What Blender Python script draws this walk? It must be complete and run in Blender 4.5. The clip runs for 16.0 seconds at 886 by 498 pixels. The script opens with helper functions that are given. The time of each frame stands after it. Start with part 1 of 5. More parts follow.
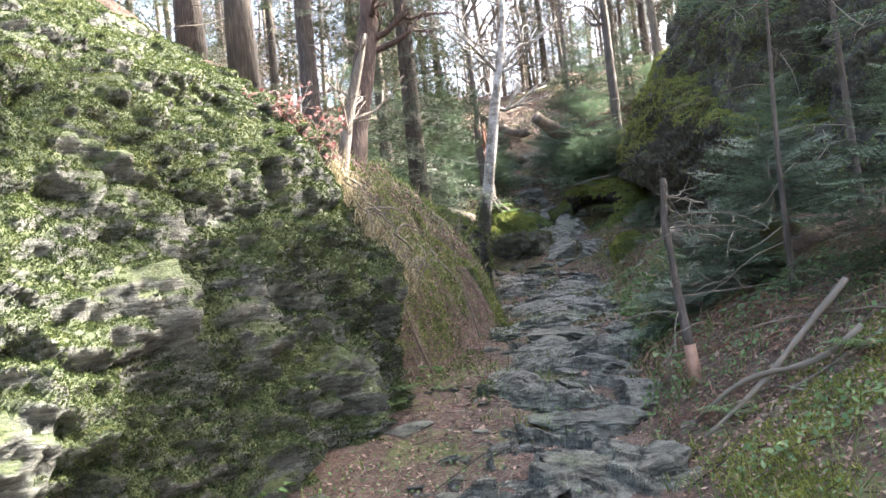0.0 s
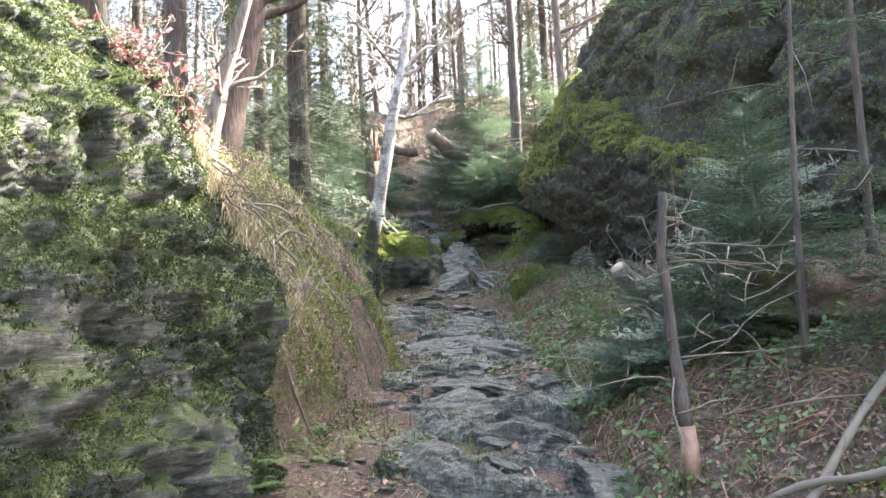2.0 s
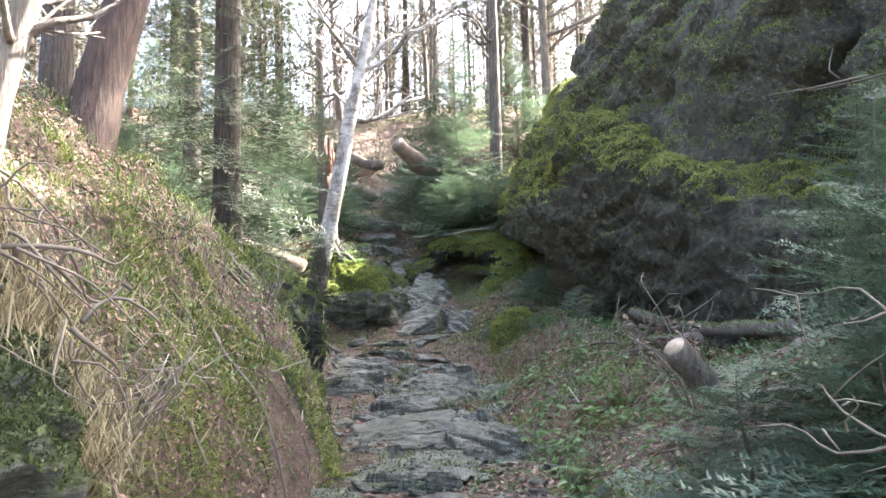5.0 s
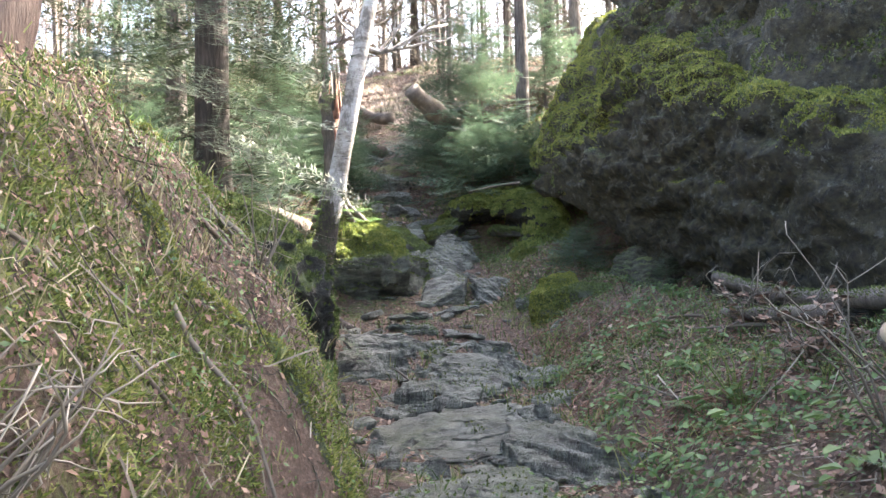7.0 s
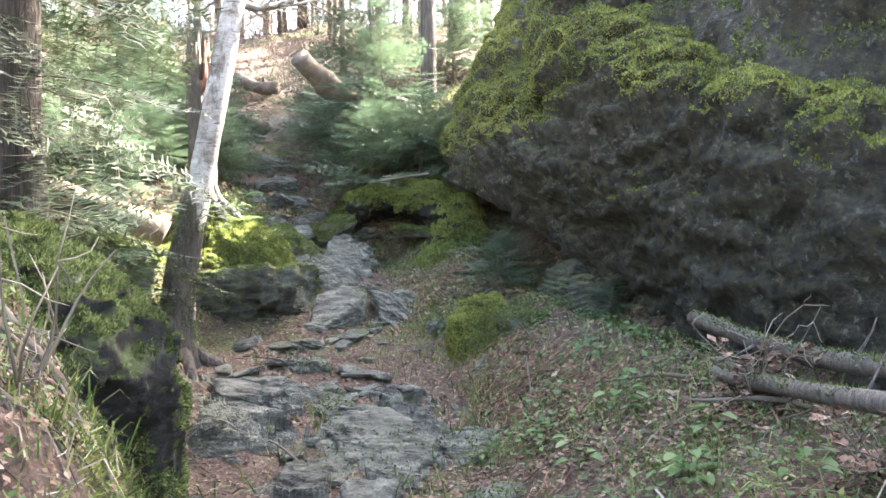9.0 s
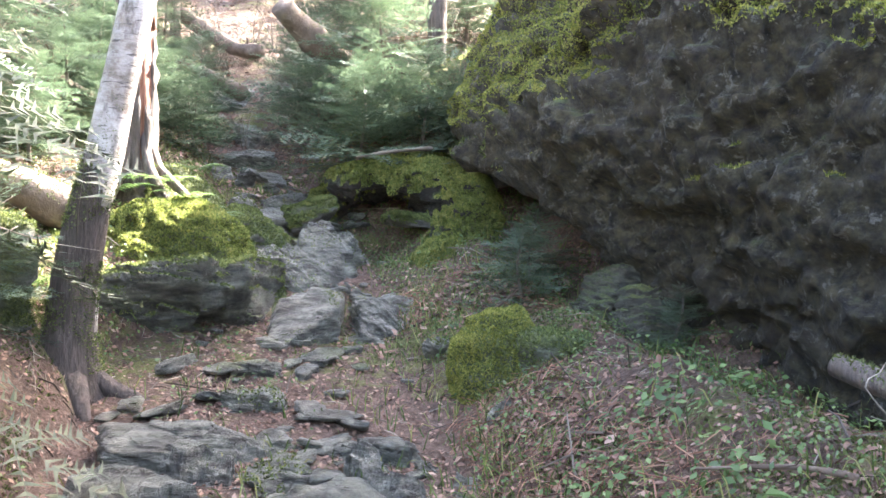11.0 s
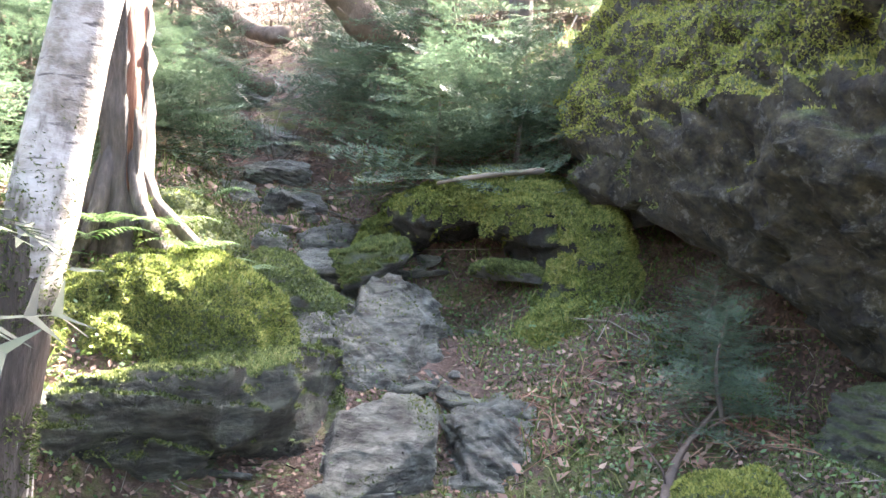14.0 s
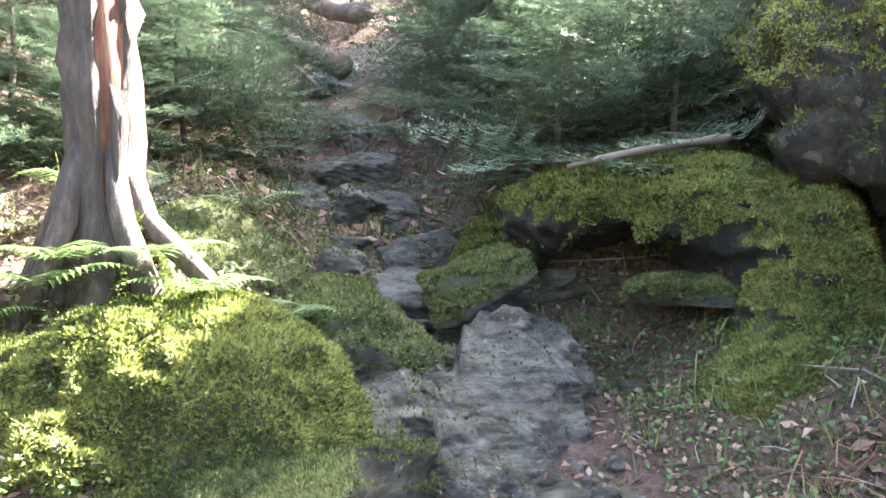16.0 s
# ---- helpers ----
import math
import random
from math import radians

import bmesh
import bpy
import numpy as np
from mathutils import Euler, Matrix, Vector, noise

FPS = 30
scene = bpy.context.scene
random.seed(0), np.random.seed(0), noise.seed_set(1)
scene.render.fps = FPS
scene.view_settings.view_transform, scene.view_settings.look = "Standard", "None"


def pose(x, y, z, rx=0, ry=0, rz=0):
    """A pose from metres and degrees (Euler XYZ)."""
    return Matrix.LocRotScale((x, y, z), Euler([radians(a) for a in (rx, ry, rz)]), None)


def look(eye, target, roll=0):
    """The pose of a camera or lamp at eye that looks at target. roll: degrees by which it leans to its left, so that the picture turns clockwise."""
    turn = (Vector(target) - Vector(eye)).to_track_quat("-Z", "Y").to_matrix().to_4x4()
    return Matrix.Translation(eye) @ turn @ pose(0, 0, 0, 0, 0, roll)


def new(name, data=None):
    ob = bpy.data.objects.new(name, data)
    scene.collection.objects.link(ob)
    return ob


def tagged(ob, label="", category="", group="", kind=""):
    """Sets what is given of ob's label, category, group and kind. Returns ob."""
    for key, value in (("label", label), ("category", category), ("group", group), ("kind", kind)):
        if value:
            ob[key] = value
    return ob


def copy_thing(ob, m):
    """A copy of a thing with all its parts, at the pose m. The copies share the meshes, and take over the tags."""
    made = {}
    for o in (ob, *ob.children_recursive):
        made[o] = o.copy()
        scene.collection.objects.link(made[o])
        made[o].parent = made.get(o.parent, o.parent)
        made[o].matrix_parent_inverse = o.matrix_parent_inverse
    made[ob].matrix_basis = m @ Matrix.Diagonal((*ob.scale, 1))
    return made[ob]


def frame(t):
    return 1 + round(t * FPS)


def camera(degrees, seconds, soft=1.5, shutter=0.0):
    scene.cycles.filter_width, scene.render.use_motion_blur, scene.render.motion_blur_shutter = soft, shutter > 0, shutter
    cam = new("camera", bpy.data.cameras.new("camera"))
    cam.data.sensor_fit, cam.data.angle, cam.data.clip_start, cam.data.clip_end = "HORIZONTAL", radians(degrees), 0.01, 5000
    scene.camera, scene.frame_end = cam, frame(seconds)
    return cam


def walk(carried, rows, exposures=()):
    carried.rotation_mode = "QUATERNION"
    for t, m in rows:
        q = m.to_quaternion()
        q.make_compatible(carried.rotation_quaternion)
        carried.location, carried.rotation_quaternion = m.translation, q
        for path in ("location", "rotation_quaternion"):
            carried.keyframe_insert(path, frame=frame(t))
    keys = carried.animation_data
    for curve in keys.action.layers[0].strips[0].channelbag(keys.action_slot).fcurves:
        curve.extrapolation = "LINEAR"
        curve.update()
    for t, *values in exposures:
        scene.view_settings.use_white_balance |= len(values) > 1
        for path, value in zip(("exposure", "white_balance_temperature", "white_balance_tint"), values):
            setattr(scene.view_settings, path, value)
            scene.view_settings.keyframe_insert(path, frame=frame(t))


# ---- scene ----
cam = camera(55.8, 16.0)
PATH = [
    (0, (0.213, 0.103, 1.497), (0.18, 2.101, 1.594), -6.4),
    (0.5, (0.005, 0.479, 1.495), (-0.081, 2.474, 1.603), -5.7),
    (1, (-0.02, 0.911, 1.517), (0.043, 2.909, 1.575), -4.1),
    (1.5, (0.035, 1.327, 1.521), (0.145, 3.322, 1.613), -3.8),
    (2, (-0.009, 1.822, 1.569), (0.281, 3.796, 1.706), -2.6),
    (2.5, (0.042, 2.258, 1.53), (0.404, 4.223, 1.624), -1.3),
    (3, (0.048, 2.578, 1.577), (0.287, 4.564, 1.582), -3.0),
    (3.5, (-0.025, 3.046, 1.625), (0.165, 5.037, 1.625), -2.6),
    (4, (0.072, 3.373, 1.732), (0.371, 5.347, 1.842), 1.7),
    (4.2, (0.156, 3.496, 1.803), (0.485, 5.458, 2.012), -0.7),
    (6.3, (0.372, 4.882, 1.991), (0.789, 6.836, 2.091), -0.9),
    (6.5, (0.352, 5.028, 1.949), (0.765, 6.982, 2.057), -1.4),
    (7, (0.341, 5.535, 1.965), (0.706, 7.499, 2.06), -1.6),
    (7.5, (0.452, 5.984, 1.934), (0.973, 7.915, 1.91), -3.5),
    (8, (0.523, 6.453, 2.123), (1.107, 8.365, 2.082), -3.5),
    (8.5, (0.49, 6.815, 2.212), (1.069, 8.729, 2.226), -1.9),
    (9, (0.564, 7.122, 2.386), (1.191, 9.021, 2.402), -1.1),
    (9.2, (0.636, 7.245, 2.343), (1.279, 9.139, 2.359), -1.1),
    (11.3, (1.138, 9.034, 2.454), (1.731, 10.945, 2.455), 1.6),
    (11.5, (1.138, 9.153, 2.504), (1.653, 11.084, 2.587), 0.5),
    (12, (1.077, 9.477, 2.598), (1.521, 11.423, 2.723), 0.9),
    (12.5, (1.16, 9.773, 2.559), (1.632, 11.715, 2.635), 1.1),
    (13, (1.277, 10.213, 2.67), (1.73, 12.16, 2.718), -0.2),
    (13.5, (1.169, 10.597, 2.73), (1.578, 12.555, 2.781), -0.5),
    (14, (1.16, 10.916, 2.819), (1.756, 12.825, 2.795), 1.5),
    (14.5, (1.318, 11.309, 2.782), (1.845, 13.239, 2.749), 0.0),
    (15, (1.431, 11.581, 2.915), (1.77, 13.552, 2.946), -3.1),
    (15.5, (1.421, 11.992, 2.869), (1.703, 13.972, 2.9), -3.3),
    (16, (1.505, 12.372, 2.899), (1.845, 14.342, 2.858), -1.7),
]
walk(cam, [(t, look(eye, target, roll)) for t, eye, target, roll in PATH],
     exposures=[(0, 3.6, 6500, 11), (1.5, 4.0, 6500, 11), (4, 4.3, 6500, 11), (6.5, 4.15, 6600, 11), (7.0, 4.15, 6600, 11), (7.5, 4.5, 6600, 11), (8.0, 4.65, 6700, 11), (9, 4.7, 6700, 11), (11.5, 4.95, 6600, 17), (12, 4.75, 6600, 17), (12.5, 4.75, 6600, 17), (13, 5.0, 6600, 17), (14, 5.0, 6600, 16), (14.5, 5.05, 6600, 16), (15.5, 4.5, 6500, 14), (16, 4.95, 6500, 16)])

# ---- light ----
SUN_TO = Vector((0.80, 0.34, 0.72)).normalized()
world = bpy.data.worlds.new("sky")
scene.world = world
world.use_nodes = True
wn = world.node_tree.nodes
sky = wn.new("ShaderNodeTexSky")
sky.sky_type = "NISHITA"
sky.sun_disc = False
sky.sun_elevation = math.asin(SUN_TO.z)
sky.sun_rotation = math.atan2(SUN_TO.x, SUN_TO.y)
sky.air_density, sky.dust_density, sky.ozone_density = 1.0, 6.0, 1.0
wn["Background"].inputs["Strength"].default_value = 0.11
world.node_tree.links.new(sky.outputs[0], wn["Background"].inputs["Color"])
sun_data = bpy.data.lights.new("sun", "SUN")
sun_data.energy, sun_data.angle, sun_data.color = 5.0, radians(0.6), (1.0, 0.95, 0.86)
sun = new("sun", sun_data)
sun.matrix_world = look((0, 0, 30), Vector((0, 0, 30)) - SUN_TO)


# ---- numbers: smooth noise and ground shape ----
def hash3(i, j, k, seed):
    h = (i * 374761393 + j * 668265263 + k * 2147483647 + seed * 1274126177) & 0xFFFFFFFF
    h = ((h ^ (h >> 13)) * 1103515245) & 0xFFFFFFFF
    h = ((h ^ (h >> 16)) * 2654435761) & 0xFFFFFFFF
    return ((h ^ (h >> 15)) & 0xFFFFFF) / 0xFFFFFF * 2 - 1


def vnoise(p, size, seed=0):
    """Smooth noise from -1 to 1 at the points p (n x 3), with lumps of that size in metres."""
    q = np.asarray(p, float) / size
    c = np.floor(q).astype(np.int64)
    f = q - c
    f = f * f * (3 - 2 * f)
    out = np.zeros(len(q))
    for a in (0, 1):
        for b in (0, 1):
            for d in (0, 1):
                w = (f[:, 0] if a else 1 - f[:, 0]) * (f[:, 1] if b else 1 - f[:, 1]) * (f[:, 2] if d else 1 - f[:, 2])
                out += w * hash3(c[:, 0] + a, c[:, 1] + b, c[:, 2] + d, seed)
    return out


def fbm(p, size, octaves=4, seed=0, gain=0.5):
    out, amp = np.zeros(len(p)), 1.0
    for o in range(octaves):
        out += amp * vnoise(p, size / 2 ** o, seed + 17 * o)
        amp *= gain
    return out


def cells(p, size, seed=0):
    """Flat-faced lumps: for each place a random height that changes from cell to cell."""
    q = np.asarray(p, float) / size
    base = np.floor(q).astype(np.int64)
    best, out = np.full(len(q), 9e9), np.zeros(len(q))
    for a in (-1, 0, 1):
        for b in (-1, 0, 1):
            for d in (-1, 0, 1):
                c = base + np.array([a, b, d])
                off = np.stack([hash3(c[:, 0], c[:, 1], c[:, 2], seed + k) for k in (1, 2, 3)], 1) * 0.5 + 0.5
                r = c + off - q
                dist = (r * r).sum(1)
                slope = sum(r[:, k] * hash3(c[:, 0], c[:, 1], c[:, 2], seed + 5 + k) for k in range(3))
                near = dist < best
                best = np.where(near, dist, best)
                out = np.where(near, hash3(c[:, 0], c[:, 1], c[:, 2], seed + 9) + 1.2 * slope, out)
    return out


def along(y, knots):
    ks, vs = zip(*knots)
    return sum(np.interp(y + o, ks, vs) for o in (-0.25, 0.0, 0.25)) / 3


BED = [(-30, -2.0), (-6, -.35), (0, -.03), (2, .03), (3.5, .15), (4.76, .38), (6.5, .7), (7.5, .75), (8.4, .95), (10.4, 1.15), (11.7, 1.2), (12.4, 1.36),
       (13, 1.47), (13.9, 1.7), (14.5, 1.9), (15.1, 2.2), (15.6, 2.42), (16.9, 2.95), (17.7, 3.12), (20, 4.2), (23, 5.9), (26, 7.1), (30, 7.7), (45, 6.0), (120, -12), (400, -40)]
EDGE_L = [(-4, -3.2), (0, -2.6), (3, -1.95), (4.04, -1.45), (5.06, -.85), (5.49, -.55), (6.26, -.33), (6.9, -.3), (7.4, -.1), (8.2, .2), (8.8, .55), (9.5, .72),
          (10.0, .5), (10.9, .5), (11.4, .5), (12.5, .6), (13.3, .7), (14.0, .75), (14.3, .95), (14.6, 1.5), (15, 1.55), (16, 1.6), (17, 1.5), (20, 1.5), (26, 2)]
EDGE_R = [(-2, 1.0), (4, 1.2), (6, 1.4), (9, 1.95), (11, 2.15), (13, 2.5), (14, 2.6), (14.8, 2.52), (15.8, 2.5), (16.6, 2.5), (17, 2.4), (20, 2.6), (26, 3)]
STEP_L = [(-4, 1.5), (7, 1.5), (7.6, 1.3), (8.4, .7), (9, .6), (9.7, .7), (10.2, 1.0), (10.9, 1.0), (11.3, .4), (14, .45), (18, .3), (24, .1)]
STEP_R = [(-4, .12), (13, .16), (14.6, .04), (15.9, .03), (16.5, .75), (18.5, .8), (22, .3), (26, .1)]
RISE_L = [(-4, .75), (7, .75), (8.4, .9), (9.6, .8), (10.2, .5), (11.2, .45), (12, .22), (15, .25), (20, .2), (26, .05)]


def ground(x, y):
    """Height of the ground at the arrays x, y."""
    bed, xl, xr = along(y, BED), along(y, EDGE_L), along(y, EDGE_R)
    inner = np.clip((7.2 - y) / 0.5, 0, 1) * 0.35
    dl, dr = np.maximum(xl - inner - x, 0), np.maximum(x - xr, 0)
    z = bed + along(y, STEP_L) * (1 - np.exp(-dl / 0.22)) + along(y, RISE_L) * np.minimum(dl, 4) + 0.12 * np.clip(dl - 4, 0, 60)
    z += along(y, STEP_R) * (1 - np.exp(-dr / 0.4)) + np.interp(y, (0, 8, 16, 24, 30), (.3, .36, .4, .15, .05)) * np.minimum(dr, 6) + 0.08 * np.clip(dr - 6, 0, 40)
    z -= 0.42 * np.exp(-((x - np.interp(y, (9.5, 11.5, 13.5, 15), (3.95, 3.75, 3.8, 3.8))) / 0.3) ** 2) * np.clip((y - 9.6) / 0.8, 0, 1) * np.clip((15.6 - y) / 0.8, 0, 1)
    z -= 0.22 * np.exp(-((x - 2.78) / 0.3) ** 2 - ((y - 15.6) / 0.4) ** 2)
    p = np.stack([x, y, np.zeros_like(x)], 1)
    z += fbm(p, 0.5, 3, 33) * 0.13 * np.clip(dl / 0.35, 0, 1) * np.clip((y - 6.9) / 0.6, 0, 1) * np.clip((11.5 - y) / 0.6, 0, 1)
    off = np.clip(dl + dr, 0, 1.2) / 1.2
    z += np.clip((y - 16) / 4, 0, 1) * fbm(p, 3.2, 3, 15) * 0.35
    z += fbm(p, 0.55, 4, 3) * (0.035 + 0.045 * off) + fbm(p, 2.4, 2, 9) * 0.16 * off
    return z - np.clip((np.hypot(x - 2, y - 12) - 60) / 200, 0, 1) * 10


def ground_at(x, y):
    return float(ground(np.array([float(x)]), np.array([float(y)]))[0])


# ---- geometry helpers ----
class Geo:
    """Points and faces gathered for one mesh."""

    def __init__(self):
        self.v, self.f, self.n = [], [], 0

    def add(self, v, f):
        v, f = np.asarray(v, float), np.asarray(f, int)
        self.v.append(v)
        self.f.extend((f + self.n).tolist())
        self.n += len(v)
        return self

    def mesh(self, name, material, smooth=True):
        me = bpy.data.meshes.new(name)
        me.from_pydata(np.concatenate(self.v).tolist(), [], self.f)
        if smooth:
            me.polygons.foreach_set("use_smooth", [True] * len(me.polygons))
        me.materials.append(material)
        me.update()
        return me


def part(name, geo, material, parent=None, label="", smooth=True):
    ob = new(name, geo.mesh(name, material, smooth))
    ob.parent = parent
    if label:
        tagged(ob, label)
    return ob


def thing(name, at, label, category, group=""):
    ob = new(name)
    ob.location = at
    ob.empty_display_size = 0.1
    return tagged(ob, label, category, group)


def tube(geo, pts, radii, sides=7, lump=0.0, seed=0):
    """A round limb along the points, capped at both ends."""
    pts, radii = np.asarray(pts, float), np.asarray(radii, float)
    n = len(pts)
    d = np.gradient(pts, axis=0)
    d /= np.linalg.norm(d, axis=1)[:, None] + 1e-9
    ref = np.array([0.3, 0.9, 0.1]) if abs(d[0][2]) > 0.7 else np.array([0.05, 0.1, 1.0])
    a = np.cross(d, ref)
    a /= np.linalg.norm(a, axis=1)[:, None] + 1e-9
    b = np.cross(d, a)
    ang = np.arange(sides) * 2 * math.pi / sides
    ring = a[:, None] * np.cos(ang)[None, :, None] + b[:, None] * np.sin(ang)[None, :, None]
    r = np.repeat(radii[:, None], sides, 1)
    v = (pts[:, None] + ring * r[..., None]).reshape(-1, 3)
    if lump:
        k = 1 + lump * fbm(v, max(radii) * 2.5, 3, seed)
        v = (pts[:, None] + ring * (r * k.reshape(n, sides))[..., None]).reshape(-1, 3)
    i, j = np.meshgrid(np.arange(n - 1), np.arange(sides), indexing="ij")
    j2 = (j + 1) % sides
    f = np.stack([i * sides + j, i * sides + j2, (i + 1) * sides + j2, (i + 1) * sides + j], -1).reshape(-1, 4)
    base = geo.n
    geo.add(v, f)
    geo.f.append([base + s for s in reversed(range(sides))])
    geo.f.append([base + (n - 1) * sides + s for s in range(sides)])
    return geo


def curve_pts(a, b, n, bend, rng):
    a, b = np.asarray(a, float), np.asarray(b, float)
    t = np.linspace(0, 1, n)[:, None]
    off = rng.normal(0, bend, 3)
    off2 = rng.normal(0, bend * 0.5, 3)
    return a + (b - a) * t + off * np.sin(math.pi * t) + off2 * np.sin(2 * math.pi * t)


SPHERES = {}


def sphere_dirs(sub):
    if sub not in SPHERES:
        bm = bmesh.new()
        bmesh.ops.create_icosphere(bm, subdivisions=sub, radius=1)
        SPHERES[sub] = (np.array([v.co[:] for v in bm.verts]), np.array([[v.index for v in f.verts] for f in bm.faces]))
        bm.free()
    return SPHERES[sub]


def rock_geo(half, seed, sub=4, cuts=9, turn=(0, 0, 0), rough=0.05, layers=0.03, sharp=16, flat=1.0, leaf=0.0):
    """A broken stone round the origin: a ball cut by planes, with layered, rough faces."""
    rng = np.random.default_rng(seed)
    d, f = sphere_dirs(sub)
    n = rng.normal(size=(cuts, 3))
    n = np.concatenate([n / np.linalg.norm(n, axis=1)[:, None], np.eye(3), -np.eye(3)])
    h = np.concatenate([rng.uniform(0.72, 1.0, cuts), np.full(6, flat)])
    k = np.maximum(d @ n.T, 1e-6) / h
    v = d * (np.sum(k ** sharp, 1) ** (-1 / sharp))[:, None] * np.asarray(half)
    size = float(np.mean(half))
    v += (v / (np.linalg.norm(v, axis=1)[:, None] + 1e-9)) * (fbm(v + seed * 3.1, size * 0.9, 4, seed) * rough * size)[:, None]
    v += (v / (np.linalg.norm(v, axis=1)[:, None] + 1e-9)) * (cells(v * np.array([1, 1, 2.0]), size * 0.6, seed + 2) * rough * 0.5 * size)[:, None]
    s = v[:, 2] + 0.3 * v[:, 0] + 0.12 * size * vnoise(v, size, seed + 5)
    step = size * 0.24
    v[:, :2] *= (1 + layers * (1 - 2 * np.abs((s / step) % 1 - 0.5) * 2))[:, None]
    if leaf:
        s2 = v @ np.array([0.2, 0.35, 0.92]) + 0.035 * fbm(v, 0.22, 3, seed + 70)
        edge = np.clip(vnoise(v, 0.2, seed + 71) + 0.6, 0, 1)
        out = v / (np.linalg.norm(v, axis=1)[:, None] + 1e-9)
        v += out * (leaf * edge * (((s2 / 0.05) % 1) + 0.5 * ((s2 / 0.021) % 1) - 0.75) + 0.5 * leaf * fbm(v, 0.07, 3, seed + 72))[:, None]
    m = np.array(Euler([radians(a) for a in turn]).to_matrix())
    return Geo().add(v @ m.T, f)


def cut_rock(centre, planes, sub, seed, rough, layers=0.0, sharp=22, axis=(0.25, 0.15, 1)):
    """A great rock bounded by planes (normal, point on it), in world places, returned round its centre."""
    c = np.asarray(centre, float)
    d, f = sphere_dirs(sub)
    k = np.zeros((len(d), len(planes)))
    for i, (n, p) in enumerate(planes):
        n = np.asarray(n, float) / np.linalg.norm(n)
        k[:, i] = np.maximum(d @ n, 1e-6) / max(float((np.asarray(p) - c) @ n), 0.05)
    v = d * (np.sum(k ** sharp, 1) ** (-1 / sharp))[:, None]
    ridge = 1 - np.abs(fbm(v + seed, 1.1, 3, seed))
    v += d * (rough * (fbm(v, 1.5, 5, seed) + 0.5 * cells(v * np.array([1, 1, 1.6]), 0.9, seed) + 0.3 * cells(v * np.array([1, 1, 1.8]), 0.26, seed + 40) + 0.8 * (ridge - 0.5) + 0.14 * cells(v * np.array([1, 1, 0.7]), 0.11, seed + 41) + 0.35 * fbm(v, 0.22, 3, seed + 3) + 0.22 * cells(v * np.array([1, 0.6, 1.5]), 0.17, seed + 44)))[:, None]
    ax = np.asarray(axis, float) / np.linalg.norm(axis)
    s = v @ ax + 0.12 * fbm(v, 0.8, 3, seed + 8)
    v += d * (layers * (((s / 0.31) % 1) ** 2 - 0.4) + 0.035 * fbm(v, 0.12, 3, seed + 60))[:, None]
    return Geo().add(v, f)


def ball(p, c, r):
    """Signed distance to an ellipsoid."""
    q = p - np.asarray(c, float)
    r = np.asarray(r, float)
    k0, k1 = np.linalg.norm(q / r, axis=1), np.linalg.norm(q / (r * r), axis=1)
    return k0 * (k0 - 1) / (k1 + 1e-9)


def blend(a, b, k):
    """Smooth union of two distances."""
    h = np.clip(0.5 + 0.5 * (b - a) / k, 0, 1)
    return b + (a - b) * h - k * h * (1 - h)


def solid(p, planes, k=0.03):
    """Distance to a body bounded by planes (normal, point on it), its edges rounded by k."""
    d = np.full(len(p), -9.0)
    for n, q in planes:
        n = np.asarray(n, float) / np.linalg.norm(n)
        d = -blend(-d, -((p - np.asarray(q, float)) @ n), k)
    return d


def body(fn, relief, lo, hi, step, at):
    """The surface where fn(places) is nought, roughened by relief(places), as a mesh round the place at."""
    ax = [np.arange(a, b, step) for a, b in zip(lo, hi)]
    shape = tuple(len(a) for a in ax)
    p = np.stack([g.ravel() for g in np.meshgrid(*ax, indexing="ij")], 1)
    d = fn(p)
    near = np.abs(d) < 0.14
    d[near] -= relief(p[near])
    d = d.reshape(shape)
    cut = tuple(n - 1 for n in shape)
    acc, cnt = np.zeros(cut + (3,)), np.zeros(cut)
    grid = np.stack(np.meshgrid(*[np.arange(n) for n in shape], indexing="ij"), -1).astype(float)
    jobs = []
    for a in range(3):
        o1, o2 = (a + 1) % 3, (a + 2) % 3
        one, two = [slice(None)] * 3, [slice(None)] * 3
        one[a], two[a] = slice(0, -1), slice(1, None)
        v0, v1 = d[tuple(one)], d[tuple(two)]
        hit = (v0 < 0) != (v1 < 0)
        pos = grid[tuple(one)].copy()
        pos[..., a] += np.where(hit, v0 / np.where(hit, v0 - v1, 1), 0)
        for e1 in (0, 1):
            for e2 in (0, 1):
                sl = [slice(None)] * 3
                sl[o1], sl[o2] = slice(e1, e1 + cut[o1]), slice(e2, e2 + cut[o2])
                acc += np.where(hit[tuple(sl)][..., None], pos[tuple(sl)], 0)
                cnt += hit[tuple(sl)]
        jobs.append((a, o1, o2, hit, v0 < 0))
    ids = np.full(cut, -1)
    ids[cnt > 0] = np.arange(int((cnt > 0).sum()))
    v = acc[cnt > 0] / cnt[cnt > 0][:, None] * step + np.asarray(lo, float) - np.asarray(at, float)
    faces = []
    for a, o1, o2, hit, inside in jobs:
        c = np.argwhere(hit)
        c = c[(c[:, o1] > 0) & (c[:, o2] > 0) & (c[:, o1] < cut[o1]) & (c[:, o2] < cut[o2])]
        turn = inside[tuple(c.T)]
        quad = []
        for e1, e2 in ((1, 1), (0, 1), (0, 0), (1, 0)):
            q = c.copy()
            q[:, o1] -= e1
            q[:, o2] -= e2
            quad.append(ids[tuple(q.T)])
        quad = np.stack(quad, 1)
        quad[~turn] = quad[~turn][:, ::-1]
        faces.append(quad)
    return Geo().add(v, np.concatenate(faces))


